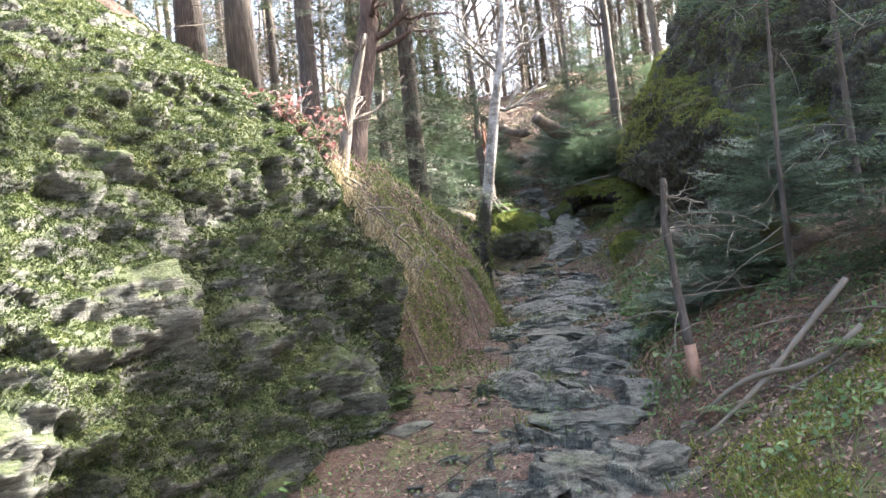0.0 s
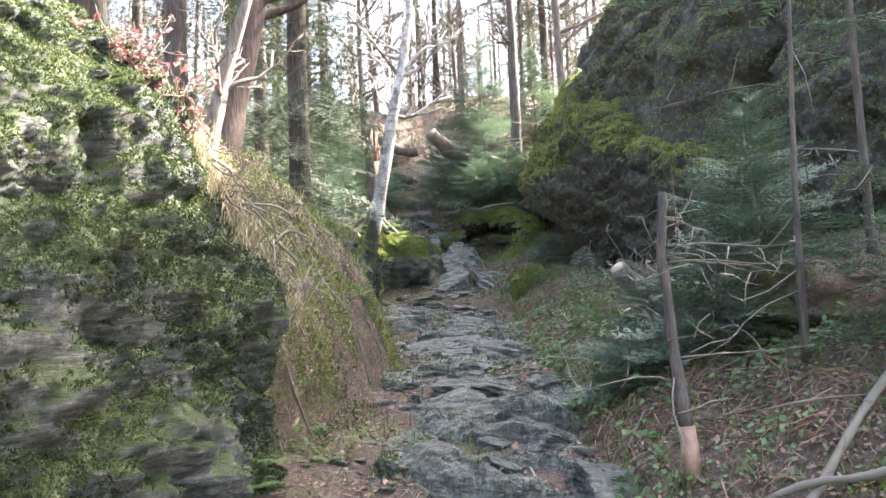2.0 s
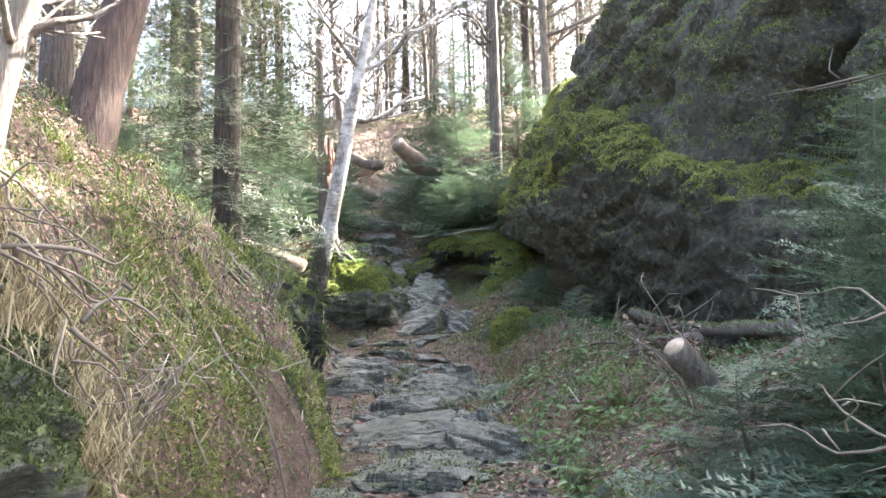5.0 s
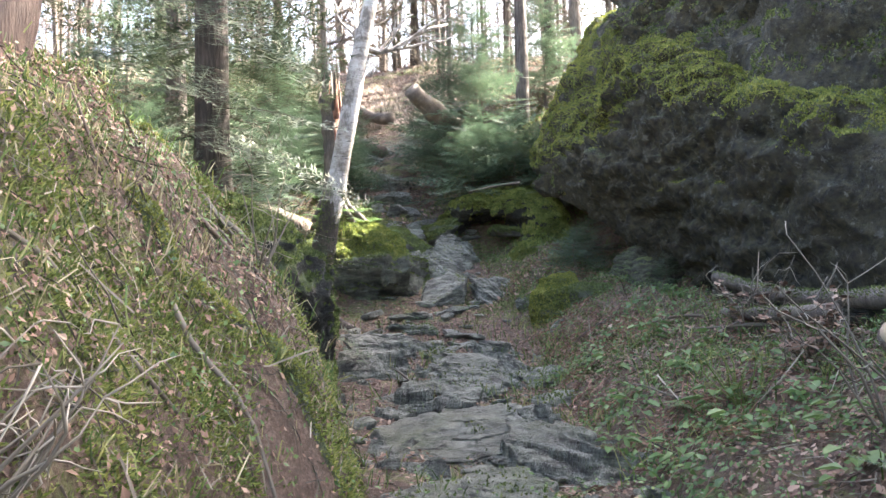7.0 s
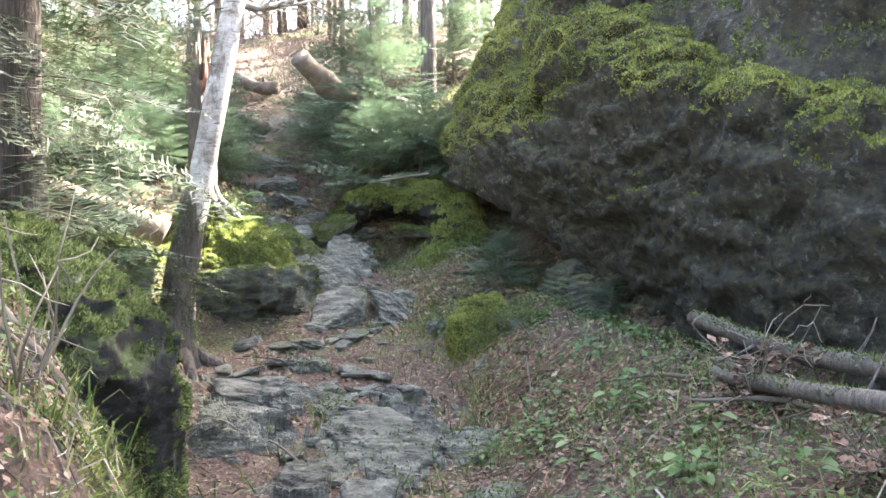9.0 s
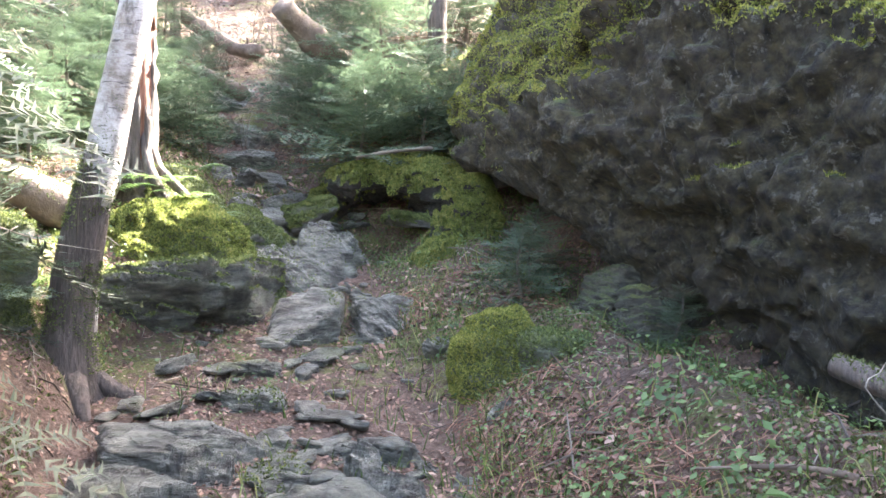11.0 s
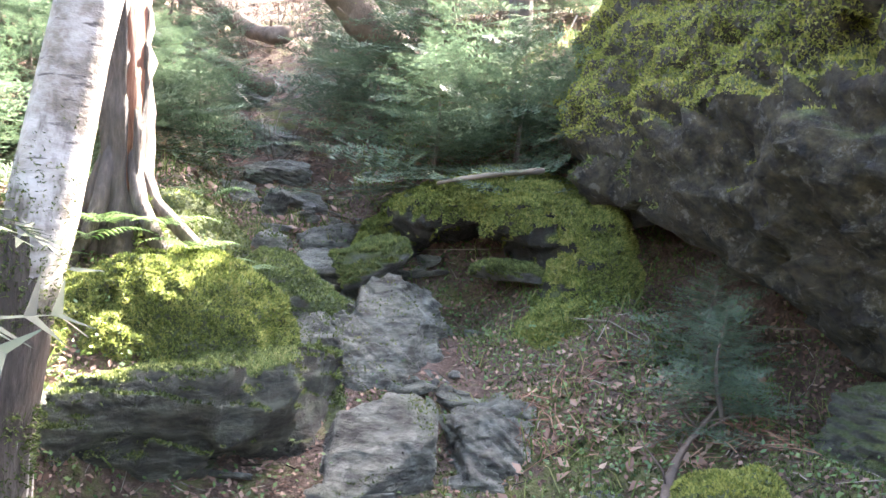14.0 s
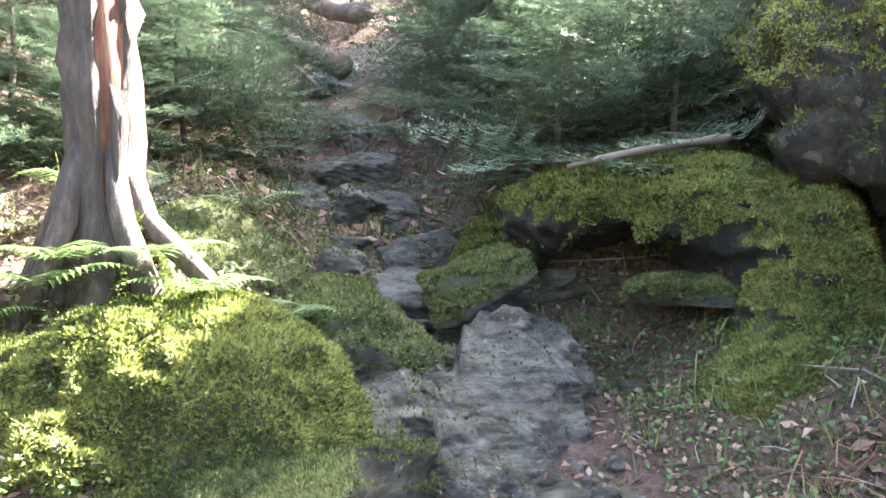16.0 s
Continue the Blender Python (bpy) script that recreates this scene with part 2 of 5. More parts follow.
def cushions(p, seed, amount=1.0):
    """Relief of moss: swelling cushions with dark seams, and small clumps on them."""
    return amount * (0.05 * fbm(p, 0.3, 2, seed) + 0.035 * (0.6 - np.abs(vnoise(p, 0.11, seed + 3)) * 1.6) + 0.022 * (0.5 - np.abs(vnoise(p, 0.05, seed + 6)) * 1.5))


def strata(p, way, seed, amount=1.0, step=0.075):
    """Relief of layered slate: stepped beds across the direction way, chipped and cracked."""
    w = np.asarray(way, float) / np.linalg.norm(way)
    s = p @ w + 0.03 * fbm(p, 0.35, 3, seed)
    edge = np.clip(vnoise(p, 0.25, seed + 1) * 0.8 + 0.7, 0.15, 1)
    crack = np.clip(1 - np.abs(fbm(p, 0.28, 2, seed + 4)) * 14, 0, 1)
    return amount * (edge * (0.03 * ((s / step) % 1) + 0.016 * ((s / step * 2.7) % 1) - 0.022) + 0.02 * cells(p, 0.16, seed + 2) * 0.7 + 0.018 * fbm(p, 0.12, 3, seed + 3) - 0.03 * crack)


# ---- materials ----
def material(name):
    m = bpy.data.materials.new(name)
    m.use_nodes = True
    nt = m.node_tree
    return m, nt, nt.nodes["Principled BSDF"]


def node(nt, kind, **inputs):
    nd = nt.nodes.new("ShaderNode" + kind)
    for k, v in inputs.items():
        nd.inputs[k.replace("_", " ")].default_value = v
    return nd


def noise_tex(nt, vec, scale, detail=4.0, rough=0.6):
    nd = node(nt, "TexNoise", Scale=scale, Detail=detail, Roughness=rough)
    nt.links.new(vec, nd.inputs["Vector"])
    return nd.outputs["Fac"]


def ramp(nt, fac, *stops):
    nd = nt.nodes.new("ShaderNodeValToRGB")
    els = nd.color_ramp.elements
    while len(els) < len(stops):
        els.new(0.5)
    for e, (p, c) in zip(els, stops):
        e.position, e.color = p, (*c, 1) if len(c) == 3 else c
    nt.links.new(fac, nd.inputs["Fac"])
    return nd.outputs["Color"]


def mix(nt, fac, a, b):
    nd = nt.nodes.new("ShaderNodeMix")
    nd.data_type = "RGBA"
    for sock, val in ((nd.inputs["Factor"], fac), (nd.inputs["A"], a), (nd.inputs["B"], b)):
        if isinstance(val, (tuple, float)):
            sock.default_value = (*val, 1) if isinstance(val, tuple) else val
        else:
            nt.links.new(val, sock)
    return nd.outputs["Result"]


def maths(nt, op, a, b):
    nd = nt.nodes.new("ShaderNodeMath")
    nd.operation = op
    for sock, val in zip(nd.inputs, (a, b)):
        if isinstance(val, (int, float)):
            sock.default_value = val
        else:
            nt.links.new(val, sock)
    return nd.outputs[0]


def bump(nt, bsdf, height, strength, distance):
    nd = node(nt, "Bump", Strength=strength, Distance=distance)
    nt.links.new(height, nd.inputs["Height"])
    nt.links.new(nd.outputs[0], bsdf.inputs["Normal"])


def stretched(nt, vec, scale, turn=(0, 0, 0)):
    nd = nt.nodes.new("ShaderNodeMapping")
    nd.inputs["Scale"].default_value = scale
    nd.inputs["Rotation"].default_value = turn
    nt.links.new(vec, nd.inputs["Vector"])
    return nd.outputs[0]


def position(nt):
    return nt.nodes.new("ShaderNodeNewGeometry").outputs["Position"]


MOSS_STOPS = ((0.3, (0.02, 0.028, 0.008)), (0.5, (0.06, 0.08, 0.024)), (0.72, (0.165, 0.18, 0.06)), (0.9, (0.25, 0.19, 0.09)))


def rock_material(name, dark, light, moss_from, moss_to, spots=0.0, gloss=0.55, band=(5, 5, 15), speck=5.5, stain=0.7):
    """Layered stone; moss grows where the surface faces up (moss_from to moss_to of the normal's height)."""
    m, nt, bsdf = material(name)
    pos = position(nt)
    big, fine = noise_tex(nt, pos, 1.3, 5), noise_tex(nt, pos, 16, 6, 0.7)
    grain = noise_tex(nt, stretched(nt, pos, band, (0.25, -0.2, 0)), 1.0, 5, 0.65)
    mid = tuple((a + b) / 2 for a, b in zip(dark, light))
    col = ramp(nt, maths(nt, "ADD", maths(nt, "MULTIPLY", grain, 0.65), maths(nt, "MULTIPLY", fine, 0.35)), (0.40, dark), (0.52, mid), (0.62, light))
    col = mix(nt, ramp(nt, maths(nt, "ADD", maths(nt, "MULTIPLY", big, 0.45), maths(nt, "MULTIPLY", noise_tex(nt, pos, 7, 5, 0.7), 0.55)), (0.46, (0, 0, 0)), (0.6, (stain,) * 3)), col, (0.055, 0.045, 0.033))
    if spots:
        lichen = ramp(nt, noise_tex(nt, pos, speck, 5, 0.75), (0.57, (0, 0, 0)), (0.63, (spots,) * 3))
        col = mix(nt, lichen, col, (0.30, 0.30, 0.26))
    up = nt.nodes.new("ShaderNodeSeparateXYZ")
    nt.links.new(nt.nodes.new("ShaderNodeNewGeometry").outputs["Normal"], up.inputs[0])
    patch = maths(nt, "ADD", up.outputs["Z"], maths(nt, "MULTIPLY", maths(nt, "SUBTRACT", noise_tex(nt, pos, 2.2, 6, 0.65), 0.5), 1.9))
    span = nt.nodes.new("ShaderNodeMapRange")
    span.inputs["From Min"].default_value, span.inputs["From Max"].default_value = moss_from, moss_to
    nt.links.new(patch, span.inputs["Value"])
    moss = ramp(nt, maths(nt, "ADD", maths(nt, "MULTIPLY", noise_tex(nt, pos, 3, 4), 0.5), maths(nt, "MULTIPLY", noise_tex(nt, pos, 60, 3, 0.7), 0.5)), *MOSS_STOPS)
    nt.links.new(mix(nt, span.outputs[0], col, moss), bsdf.inputs["Base Color"])
    nt.links.new(ramp(nt, fine, (0.3, (gloss - 0.15,) * 3), (0.7, (gloss + 0.25,) * 3)), bsdf.inputs["Roughness"])
    height = maths(nt, "ADD", maths(nt, "MULTIPLY", grain, 1.3), maths(nt, "ADD", noise_tex(nt, pos, 34, 7, 0.8), noise_tex(nt, pos, 9, 5, 0.7)))
    bump(nt, bsdf, height, 1.0, 0.032)
    return m


def plain(name, stops, scale, rough=0.8, relief=0.01, detail=5, spread=0.0, through_light=0.0):
    """A mottled surface; spread: how far single pieces differ."""
    m, nt, bsdf = material(name)
    pos = position(nt)
    fac = noise_tex(nt, pos, scale, detail, 0.7)
    if spread:
        rnd = nt.nodes.new("ShaderNodeNewGeometry").outputs["Random Per Island"]
        fac = maths(nt, "ADD", maths(nt, "MULTIPLY", fac, 1 - spread), maths(nt, "MULTIPLY", rnd, spread))
    nt.links.new(ramp(nt, fac, *stops), bsdf.inputs["Base Color"])
    bsdf.inputs["Roughness"].default_value = rough
    if relief:
        bump(nt, bsdf, noise_tex(nt, pos, scale * 4, 5, 0.7), 0.8, relief)
    if through_light:
        glow = nt.nodes.new("ShaderNodeBsdfTranslucent")
        nt.links.new(ramp(nt, fac, *stops), glow.inputs["Color"])
        both = nt.nodes.new("ShaderNodeMixShader")
        both.inputs[0].default_value = through_light
        nt.links.new(bsdf.outputs[0], both.inputs[1])
        nt.links.new(glow.outputs[0], both.inputs[2])
        nt.links.new(both.outputs[0], nt.nodes["Material Output"].inputs["Surface"])
    return m


def moss_material(name, stops):
    """Moss leaves: colour drifts over the cushion, from clump to clump and from leaf to leaf."""
    m = plain(name, stops, 2.2, 0.9, 0, 4, 0.45, 0.35)
    nt = m.node_tree
    pos = position(nt)
    rnd = nt.nodes.new("ShaderNodeNewGeometry").outputs["Random Per Island"]
    fac = maths(nt, "ADD", maths(nt, "MULTIPLY", noise_tex(nt, pos, 2.2, 3), 0.35), maths(nt, "ADD", maths(nt, "MULTIPLY", noise_tex(nt, pos, 17, 3, 0.65), 0.4), maths(nt, "MULTIPLY", rnd, 0.25)))
    fac = maths(nt, "ADD", maths(nt, "MULTIPLY", maths(nt, "SUBTRACT", fac, 0.5), 1.6), 0.5)
    for nd in nt.nodes:
        if nd.bl_idname == "ShaderNodeValToRGB":
            nt.links.new(fac, nd.inputs["Fac"])
    return m


def soil_material():
    m, nt, bsdf = material("forest_soil")
    pos = position(nt)
    fine, mid, big = noise_tex(nt, pos, 45, 6, 0.75), noise_tex(nt, pos, 7, 5, 0.7), noise_tex(nt, pos, 0.9, 4)
    col = ramp(nt, maths(nt, "ADD", maths(nt, "MULTIPLY", fine, 0.55), maths(nt, "MULTIPLY", mid, 0.45)),
               (0.3, (0.022, 0.016, 0.011)), (0.48, (0.10, 0.062, 0.043)), (0.6, (0.19, 0.125, 0.092)), (0.75, (0.29, 0.21, 0.165)))
    moss = ramp(nt, maths(nt, "ADD", maths(nt, "MULTIPLY", mid, 0.5), maths(nt, "MULTIPLY", fine, 0.5)), (0.3, (0.03, 0.045, 0.010)), (0.5, (0.085, 0.105, 0.02)), (0.7, (0.17, 0.16, 0.05)))
    patch = ramp(nt, maths(nt, "ADD", maths(nt, "MULTIPLY", big, 0.5), maths(nt, "MULTIPLY", mid, 0.5)), (0.52, (0, 0, 0)), (0.60, (0.85, 0.85, 0.85)))
    nt.links.new(mix(nt, patch, col, moss), bsdf.inputs["Base Color"])
    bsdf.inputs["Roughness"].default_value = 0.9
    bump(nt, bsdf, maths(nt, "ADD", fine, mid), 1.0, 0.04)
    return m


def bark_material(name, stops, scale, relief, band=(42, 42, 5), white=0.0):
    m, nt, bsdf = material(name)
    pos = position(nt)
    lines = noise_tex(nt, stretched(nt, pos, band), scale, 6, 0.7)
    col = ramp(nt, maths(nt, "ADD", maths(nt, "MULTIPLY", lines, 0.7), maths(nt, "MULTIPLY", noise_tex(nt, pos, 4, 4), 0.3)), *stops)
    if white:
        marks = noise_tex(nt, stretched(nt, pos, (9, 9, 60)), 1.0, 4, 0.6)
        blot = noise_tex(nt, stretched(nt, pos, (5, 5, 2.2)), 1.0, 5, 0.7)
        col = mix(nt, ramp(nt, blot, (0.52, (0, 0, 0)), (0.60, (0.85, 0.85, 0.85))), col, (0.09, 0.075, 0.062))
        col = mix(nt, ramp(nt, marks, (0.6, (0, 0, 0)), (0.68, (0.9, 0.9, 0.9))), col, (0.06, 0.05, 0.045))
    nt.links.new(col, bsdf.inputs["Base Color"])
    bsdf.inputs["Roughness"].default_value = 0.85
    bump(nt, bsdf, lines, 0.9, relief)
    return m


SOIL = soil_material()
SLATE = rock_material("slate", (0.024, 0.024, 0.019), (0.225, 0.228, 0.182), 0.95, 1.5, 0.35, 0.38, (6, 8, 30), 16, 0.3)
LEDGE_ROCK = rock_material("dark_mossy_ledge", (0.015, 0.015, 0.010), (0.17, 0.172, 0.128), 0.4, 0.75, 0.25, 0.6, (5, 7, 20), 11, 0.5)
WALL_ROCK = rock_material("mossy_rock_face", (0.015, 0.016, 0.012), (0.20, 0.202, 0.165), 0.0, 0.35, 0.5, 0.55, (7, 7, 42), 24, 0.45)
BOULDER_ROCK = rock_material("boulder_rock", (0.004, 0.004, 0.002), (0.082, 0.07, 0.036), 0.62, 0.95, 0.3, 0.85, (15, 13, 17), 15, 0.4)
# Near-black stone under the moss: the shade of the hollows is painted in.
HOLLOW_SHADE_ROCK = rock_material("mossy_rock_with_hollow_shade", (0.004, 0.004, 0.003), (0.032, 0.031, 0.024), -0.05, 0.3, 0.15, 0.6, (6, 6, 16), 12, 0.3)
MOSSY = rock_material("moss_covered_stone", (0.05, 0.05, 0.045), (0.24, 0.24, 0.22), -0.35, 0.15, 0.2, 0.7)
MOSS = moss_material("moss_tufts", ((0.2, (0.035, 0.046, 0.014)), (0.45, (0.085, 0.115, 0.034)), (0.65, (0.18, 0.21, 0.07)), (0.9, (0.31, 0.29, 0.13))))
# Darker copy of the moss colours; the rock face's shade is put into it.
SHADE_TONED_MOSS = moss_material("shade_toned_wall_moss", ((0.25, (0.012, 0.02, 0.005)), (0.48, (0.032, 0.05, 0.012)), (0.68, (0.085, 0.105, 0.03)), (0.9, (0.22, 0.2, 0.08))))
SHELF_MOSS = moss_material("fresh_green_moss", ((0.2, (0.045, 0.06, 0.014)), (0.45, (0.13, 0.165, 0.04)), (0.65, (0.25, 0.275, 0.075)), (0.9, (0.33, 0.31, 0.13))))
YELLOW_MOSS = moss_material("yellow_green_moss", ((0.2, (0.06, 0.075, 0.016)), (0.45, (0.16, 0.185, 0.04)), (0.65, (0.28, 0.29, 0.07)), (0.9, (0.40, 0.37, 0.14))))
FIR_NEEDLES = plain("fir_needles", ((0.25, (0.034, 0.056, 0.034)), (0.5, (0.085, 0.13, 0.08)), (0.8, (0.17, 0.23, 0.13))), 3, 0.5, 0, 3, 0.4, 0.3)
SPRUCE_NEEDLES = plain("spruce_needles", ((0.25, (0.02, 0.028, 0.016)), (0.5, (0.05, 0.068, 0.036)), (0.8, (0.11, 0.125, 0.065))), 2, 0.6, 0, 3, 0.4, 0.25)
GRASS = plain("grass_blades", ((0.2, (0.04, 0.07, 0.015)), (0.5, (0.10, 0.16, 0.035)), (0.8, (0.28, 0.27, 0.10))), 1.5, 0.6, 0, 3, 0.6, 0.4)
STRAW = plain("straw_grass", ((0.2, (0.10, 0.085, 0.04)), (0.5, (0.24, 0.2, 0.11)), (0.8, (0.4, 0.34, 0.22))), 1.5, 0.7, 0, 3, 0.6, 0.3)
FERN = plain("fern_leaves", ((0.2, (0.035, 0.07, 0.022)), (0.5, (0.085, 0.15, 0.045)), (0.8, (0.18, 0.25, 0.08))), 4, 0.5, 0, 3, 0.4, 0.4)
LEAF_LITTER = plain("dead_leaves", ((0.15, (0.05, 0.03, 0.02)), (0.4, (0.14, 0.08, 0.055)), (0.7, (0.25, 0.15, 0.105)), (0.95, (0.42, 0.31, 0.23))), 2, 0.75, 0, 3, 0.7, 0.15)
TWIG = plain("dead_twigs", ((0.2, (0.03, 0.024, 0.017)), (0.5, (0.09, 0.073, 0.053)), (0.85, (0.30, 0.26, 0.205))), 2, 0.85, 0, 3, 0.7)
RED_LEAF = plain("reddish_leaves", ((0.2, (0.16, 0.05, 0.05)), (0.5, (0.34, 0.14, 0.14)), (0.85, (0.55, 0.34, 0.32))), 3, 0.6, 0, 3, 0.6, 0.3)
BIRCH = bark_material("birch_bark", ((0.34, (0.07, 0.055, 0.045)), (0.44, (0.22, 0.19, 0.16)), (0.52, (0.36, 0.33, 0.30)), (0.66, (0.54, 0.51, 0.48))), 1.0, 0.014, (5, 5, 9), 1.0)
BARK = bark_material("grey_brown_bark", ((0.3, (0.05, 0.04, 0.032)), (0.5, (0.13, 0.105, 0.085)), (0.7, (0.27, 0.23, 0.19))), 1.0, 0.03)
DARK_BARK = bark_material("dark_spruce_bark", ((0.3, (0.025, 0.02, 0.016)), (0.5, (0.07, 0.055, 0.045)), (0.7, (0.16, 0.13, 0.105))), 1.0, 0.03)
DEAD_BARK = bark_material("reddish_dead_bark", ((0.3, (0.02, 0.013, 0.010)), (0.5, (0.065, 0.038, 0.028)), (0.7, (0.15, 0.10, 0.08))), 1.0, 0.03)
RED_WOOD = bark_material("orange_decayed_wood", ((0.3, (0.06, 0.025, 0.015)), (0.5, (0.20, 0.085, 0.05)), (0.7, (0.36, 0.20, 0.13))), 1.0, 0.03)
DEAD_WOOD = bark_material("weathered_log_wood", ((0.3, (0.04, 0.03, 0.022)), (0.5, (0.11, 0.08, 0.058)), (0.7, (0.23, 0.18, 0.14))), 1.0, 0.03, (5, 5, 5))
CUT_WOOD = plain("sawn_wood", ((0.3, (0.20, 0.14, 0.09)), (0.7, (0.42, 0.33, 0.23))), 30, 0.7, 0.003)
PEELED = plain("peeled_orange_wood", ((0.3, (0.14, 0.075, 0.048)), (0.7, (0.30, 0.17, 0.11))), 14, 0.6, 0.004)

# ---- the ground ----
def spaced(stops):
    out = [np.arange(a, b, s) for a, b, s in stops]
    return np.concatenate(out)


gx = spaced(((-300, -60, 30), (-60, -12, 3), (-12, -3, 0.35), (-3, 5, 0.045), (5, 12, 0.3), (12, 60, 3), (60, 301, 30)))
gy = spaced(((-300, -60, 30), (-60, -6, 3), (-6, 1, 0.3), (1, 18.5, 0.05), (18.5, 32, 0.18), (32, 60, 2), (60, 401, 30)))
X, Y = np.meshgrid(gx, gy)
Z = ground(X.ravel(), Y.ravel())
nx, ny = len(gx), len(gy)
ii, jj = np.meshgrid(np.arange(ny - 1), np.arange(nx - 1), indexing="ij")
quads = np.stack([ii * nx + jj, ii * nx + jj + 1, (ii + 1) * nx + jj + 1, (ii + 1) * nx + jj], -1).reshape(-1, 4)
floor = part("ground", Geo().add(np.stack([X.ravel(), Y.ravel(), Z], 1), quads), SOIL)
tagged(floor, "forest slope of brown needle litter, soil and patchy moss", "ground", kind="structure")


# ---- moss and scatter over surfaces ----
def surface_points(geo, count, seed, keep):
    """Random places on a mesh, with normals; keep(places, normals) picks them."""
    rng = np.random.default_rng(seed)
    v = np.concatenate(geo.v)
    f = np.array([q[:3] for q in geo.f] + [[q[0], q[2], q[3]] for q in geo.f if len(q) == 4])
    a, b, c = v[f[:, 0]], v[f[:, 1]], v[f[:, 2]]
    nrm = np.cross(b - a, c - a)
    area = np.linalg.norm(nrm, axis=1)
    pick = rng.choice(len(f), count * 4, p=area / area.sum())
    u, w = rng.random((2, count * 4))
    flip = u + w > 1
    u[flip], w[flip] = 1 - u[flip], 1 - w[flip]
    p = a[pick] + (b - a)[pick] * u[:, None] + (c - a)[pick] * w[:, None]
    n = nrm[pick] / (area[pick][:, None] + 1e-12)
    ok = np.nonzero(keep(p, n))[0][:count]
    return p[ok], n[ok]


def tufts(p, n, length, width, seed, droop=0.65, each=2):
    """Small pointed leaves that stand on the places p along the normals n."""
    rng = np.random.default_rng(seed)
    p, n = np.repeat(p, each, 0), np.repeat(n, each, 0)
    k = len(p)
    way = n + rng.normal(0, droop, (k, 3)) + np.array([0, 0, 0.25])
    way /= np.linalg.norm(way, axis=1)[:, None]
    side = np.cross(way, rng.normal(size=(k, 3)))
    side /= np.linalg.norm(side, axis=1)[:, None] + 1e-9
    ln = length * rng.uniform(0.5, 1.3, k)[:, None]
    base = p - n * length * 0.15
    v = np.stack([base - side * width * 0.5, base + side * width * 0.5, base + way * ln], 1).reshape(-1, 3)
    return Geo().add(v, np.arange(k * 3).reshape(-1, 3))


def mossy_thing(name, geo, at, rock_mat, label, category, count, low, seed, length=0.02, group="", moss_label="soft green moss cushion", thick=0.0, above=None, until=6.2, moss_mat=None, where=None):
    """A stone with its moss; geo lies round the place at. thick: how far the moss swells."""
    top = thing(name, at, label, category, group)
    offset = np.asarray(at, float)

    def lift(p):
        if above is None:
            return 0
        ys, zs = zip(*above)
        return 1.3 * np.clip((p[:, 2] + offset[2] - np.interp(p[:, 1] + offset[1], ys, zs)) / 0.22, -1, 0.6)

    if thick:
        v, f = geo.v[0], np.array(geo.f)
        fn = np.cross(v[f[:, 1]] - v[f[:, 0]], v[f[:, 2]] - v[f[:, 0]])
        vn = np.zeros_like(v)
        for k in range(3):
            np.add.at(vn, f[:, k], fn)
        vn /= np.linalg.norm(vn, axis=1)[:, None] + 1e-12
        cover = np.clip((vn[:, 2] + 0.95 * fbm(v + offset, 0.45, 3, 5) + lift(v) - low) / 0.22, 0, 1)
        lump = 0.7 + 0.45 * fbm(v + offset, 0.3, 2, 7) - 0.75 * np.abs(vnoise(v + offset, 0.14, 9)) - 0.35 * np.abs(vnoise(v + offset, 0.06, 8))
        geo.v[0] = v + vn * (thick * cover * lump)[:, None]
    part("stone", geo, rock_mat, top)
    if count:

        def keep(p, n):
            return (n[:, 2] + 0.95 * fbm(p + offset, 0.45, 3, 5) + lift(p) > low) & (p[:, 0] + offset[0] < until) & (p[:, 1] + offset[1] < 17) & (True if where is None else where(p + offset, n))

        p, n = surface_points(geo, count, seed, keep)
        if len(p):
            moss = part("moss", tufts(p, n, length, length * 0.65, seed), moss_mat or MOSS, top, moss_label, False)
            tagged(moss, kind="stuff")
    return top


# ---- rock face beside the path ----
LEAN = [(-0.6, 0.05), (0, 0), (0.6, 0.02), (1.2, .06), (1.7, .28), (2.0, .42), (2.2, .58), (2.6, .95), (3.0, 1.45), (3.4, 2.05), (3.8, 2.8)]
us = np.concatenate([np.arange(-3.5, 2.5, 0.12), np.arange(2.5, 6.9, 0.024)])
vs = np.arange(-0.45, 3.82, 0.026)
U, V = np.meshgrid(us, vs)
u, w = U.ravel(), V.ravel()
ks, ls = zip(*LEAN)
px = along(u, EDGE_L) - np.interp(w, ks, ls)
pz = along(u, BED) + w * (0.98 + 0.02 * np.sin(u * 2))
end = np.clip((u - 6.45) / 0.45, 0, 1) ** 2
px -= end * 0.55
P = np.stack([px, u, pz], 1)
ridge = 1 - np.abs(fbm(P, 0.7, 3, 4))
layer = (P[:, 2] * 0.95 + 0.28 * P[:, 1] + 0.1 * fbm(P, 0.5, 3, 6)) / 0.17
hollow = np.exp(-((u - 6.15) / 0.16) ** 2 - ((w - 0.5) / 0.4) ** 2) + 0.7 * np.exp(-((u - 5.2) / 0.35) ** 2 - ((w - 0.75) / 0.12) ** 2)
crack = 1 - np.abs(fbm(P * np.array([1, 1, 2.2]), 0.3, 3, 51))
push = 0.09 * fbm(P, 0.8, 5, 2) + 0.10 * (ridge - 0.55) - 0.06 * np.clip(crack - 0.86, 0, 1) / 0.14 + 0.05 * fbm(P, 0.28, 4, 52, 0.6) + (0.05 * np.clip((1.5 - w) / 0.6, 0.25, 1)) * ((layer % 1) ** 2 - 0.4) + 0.03 * fbm(P, 0.12, 3, 12) - 0.17 * hollow
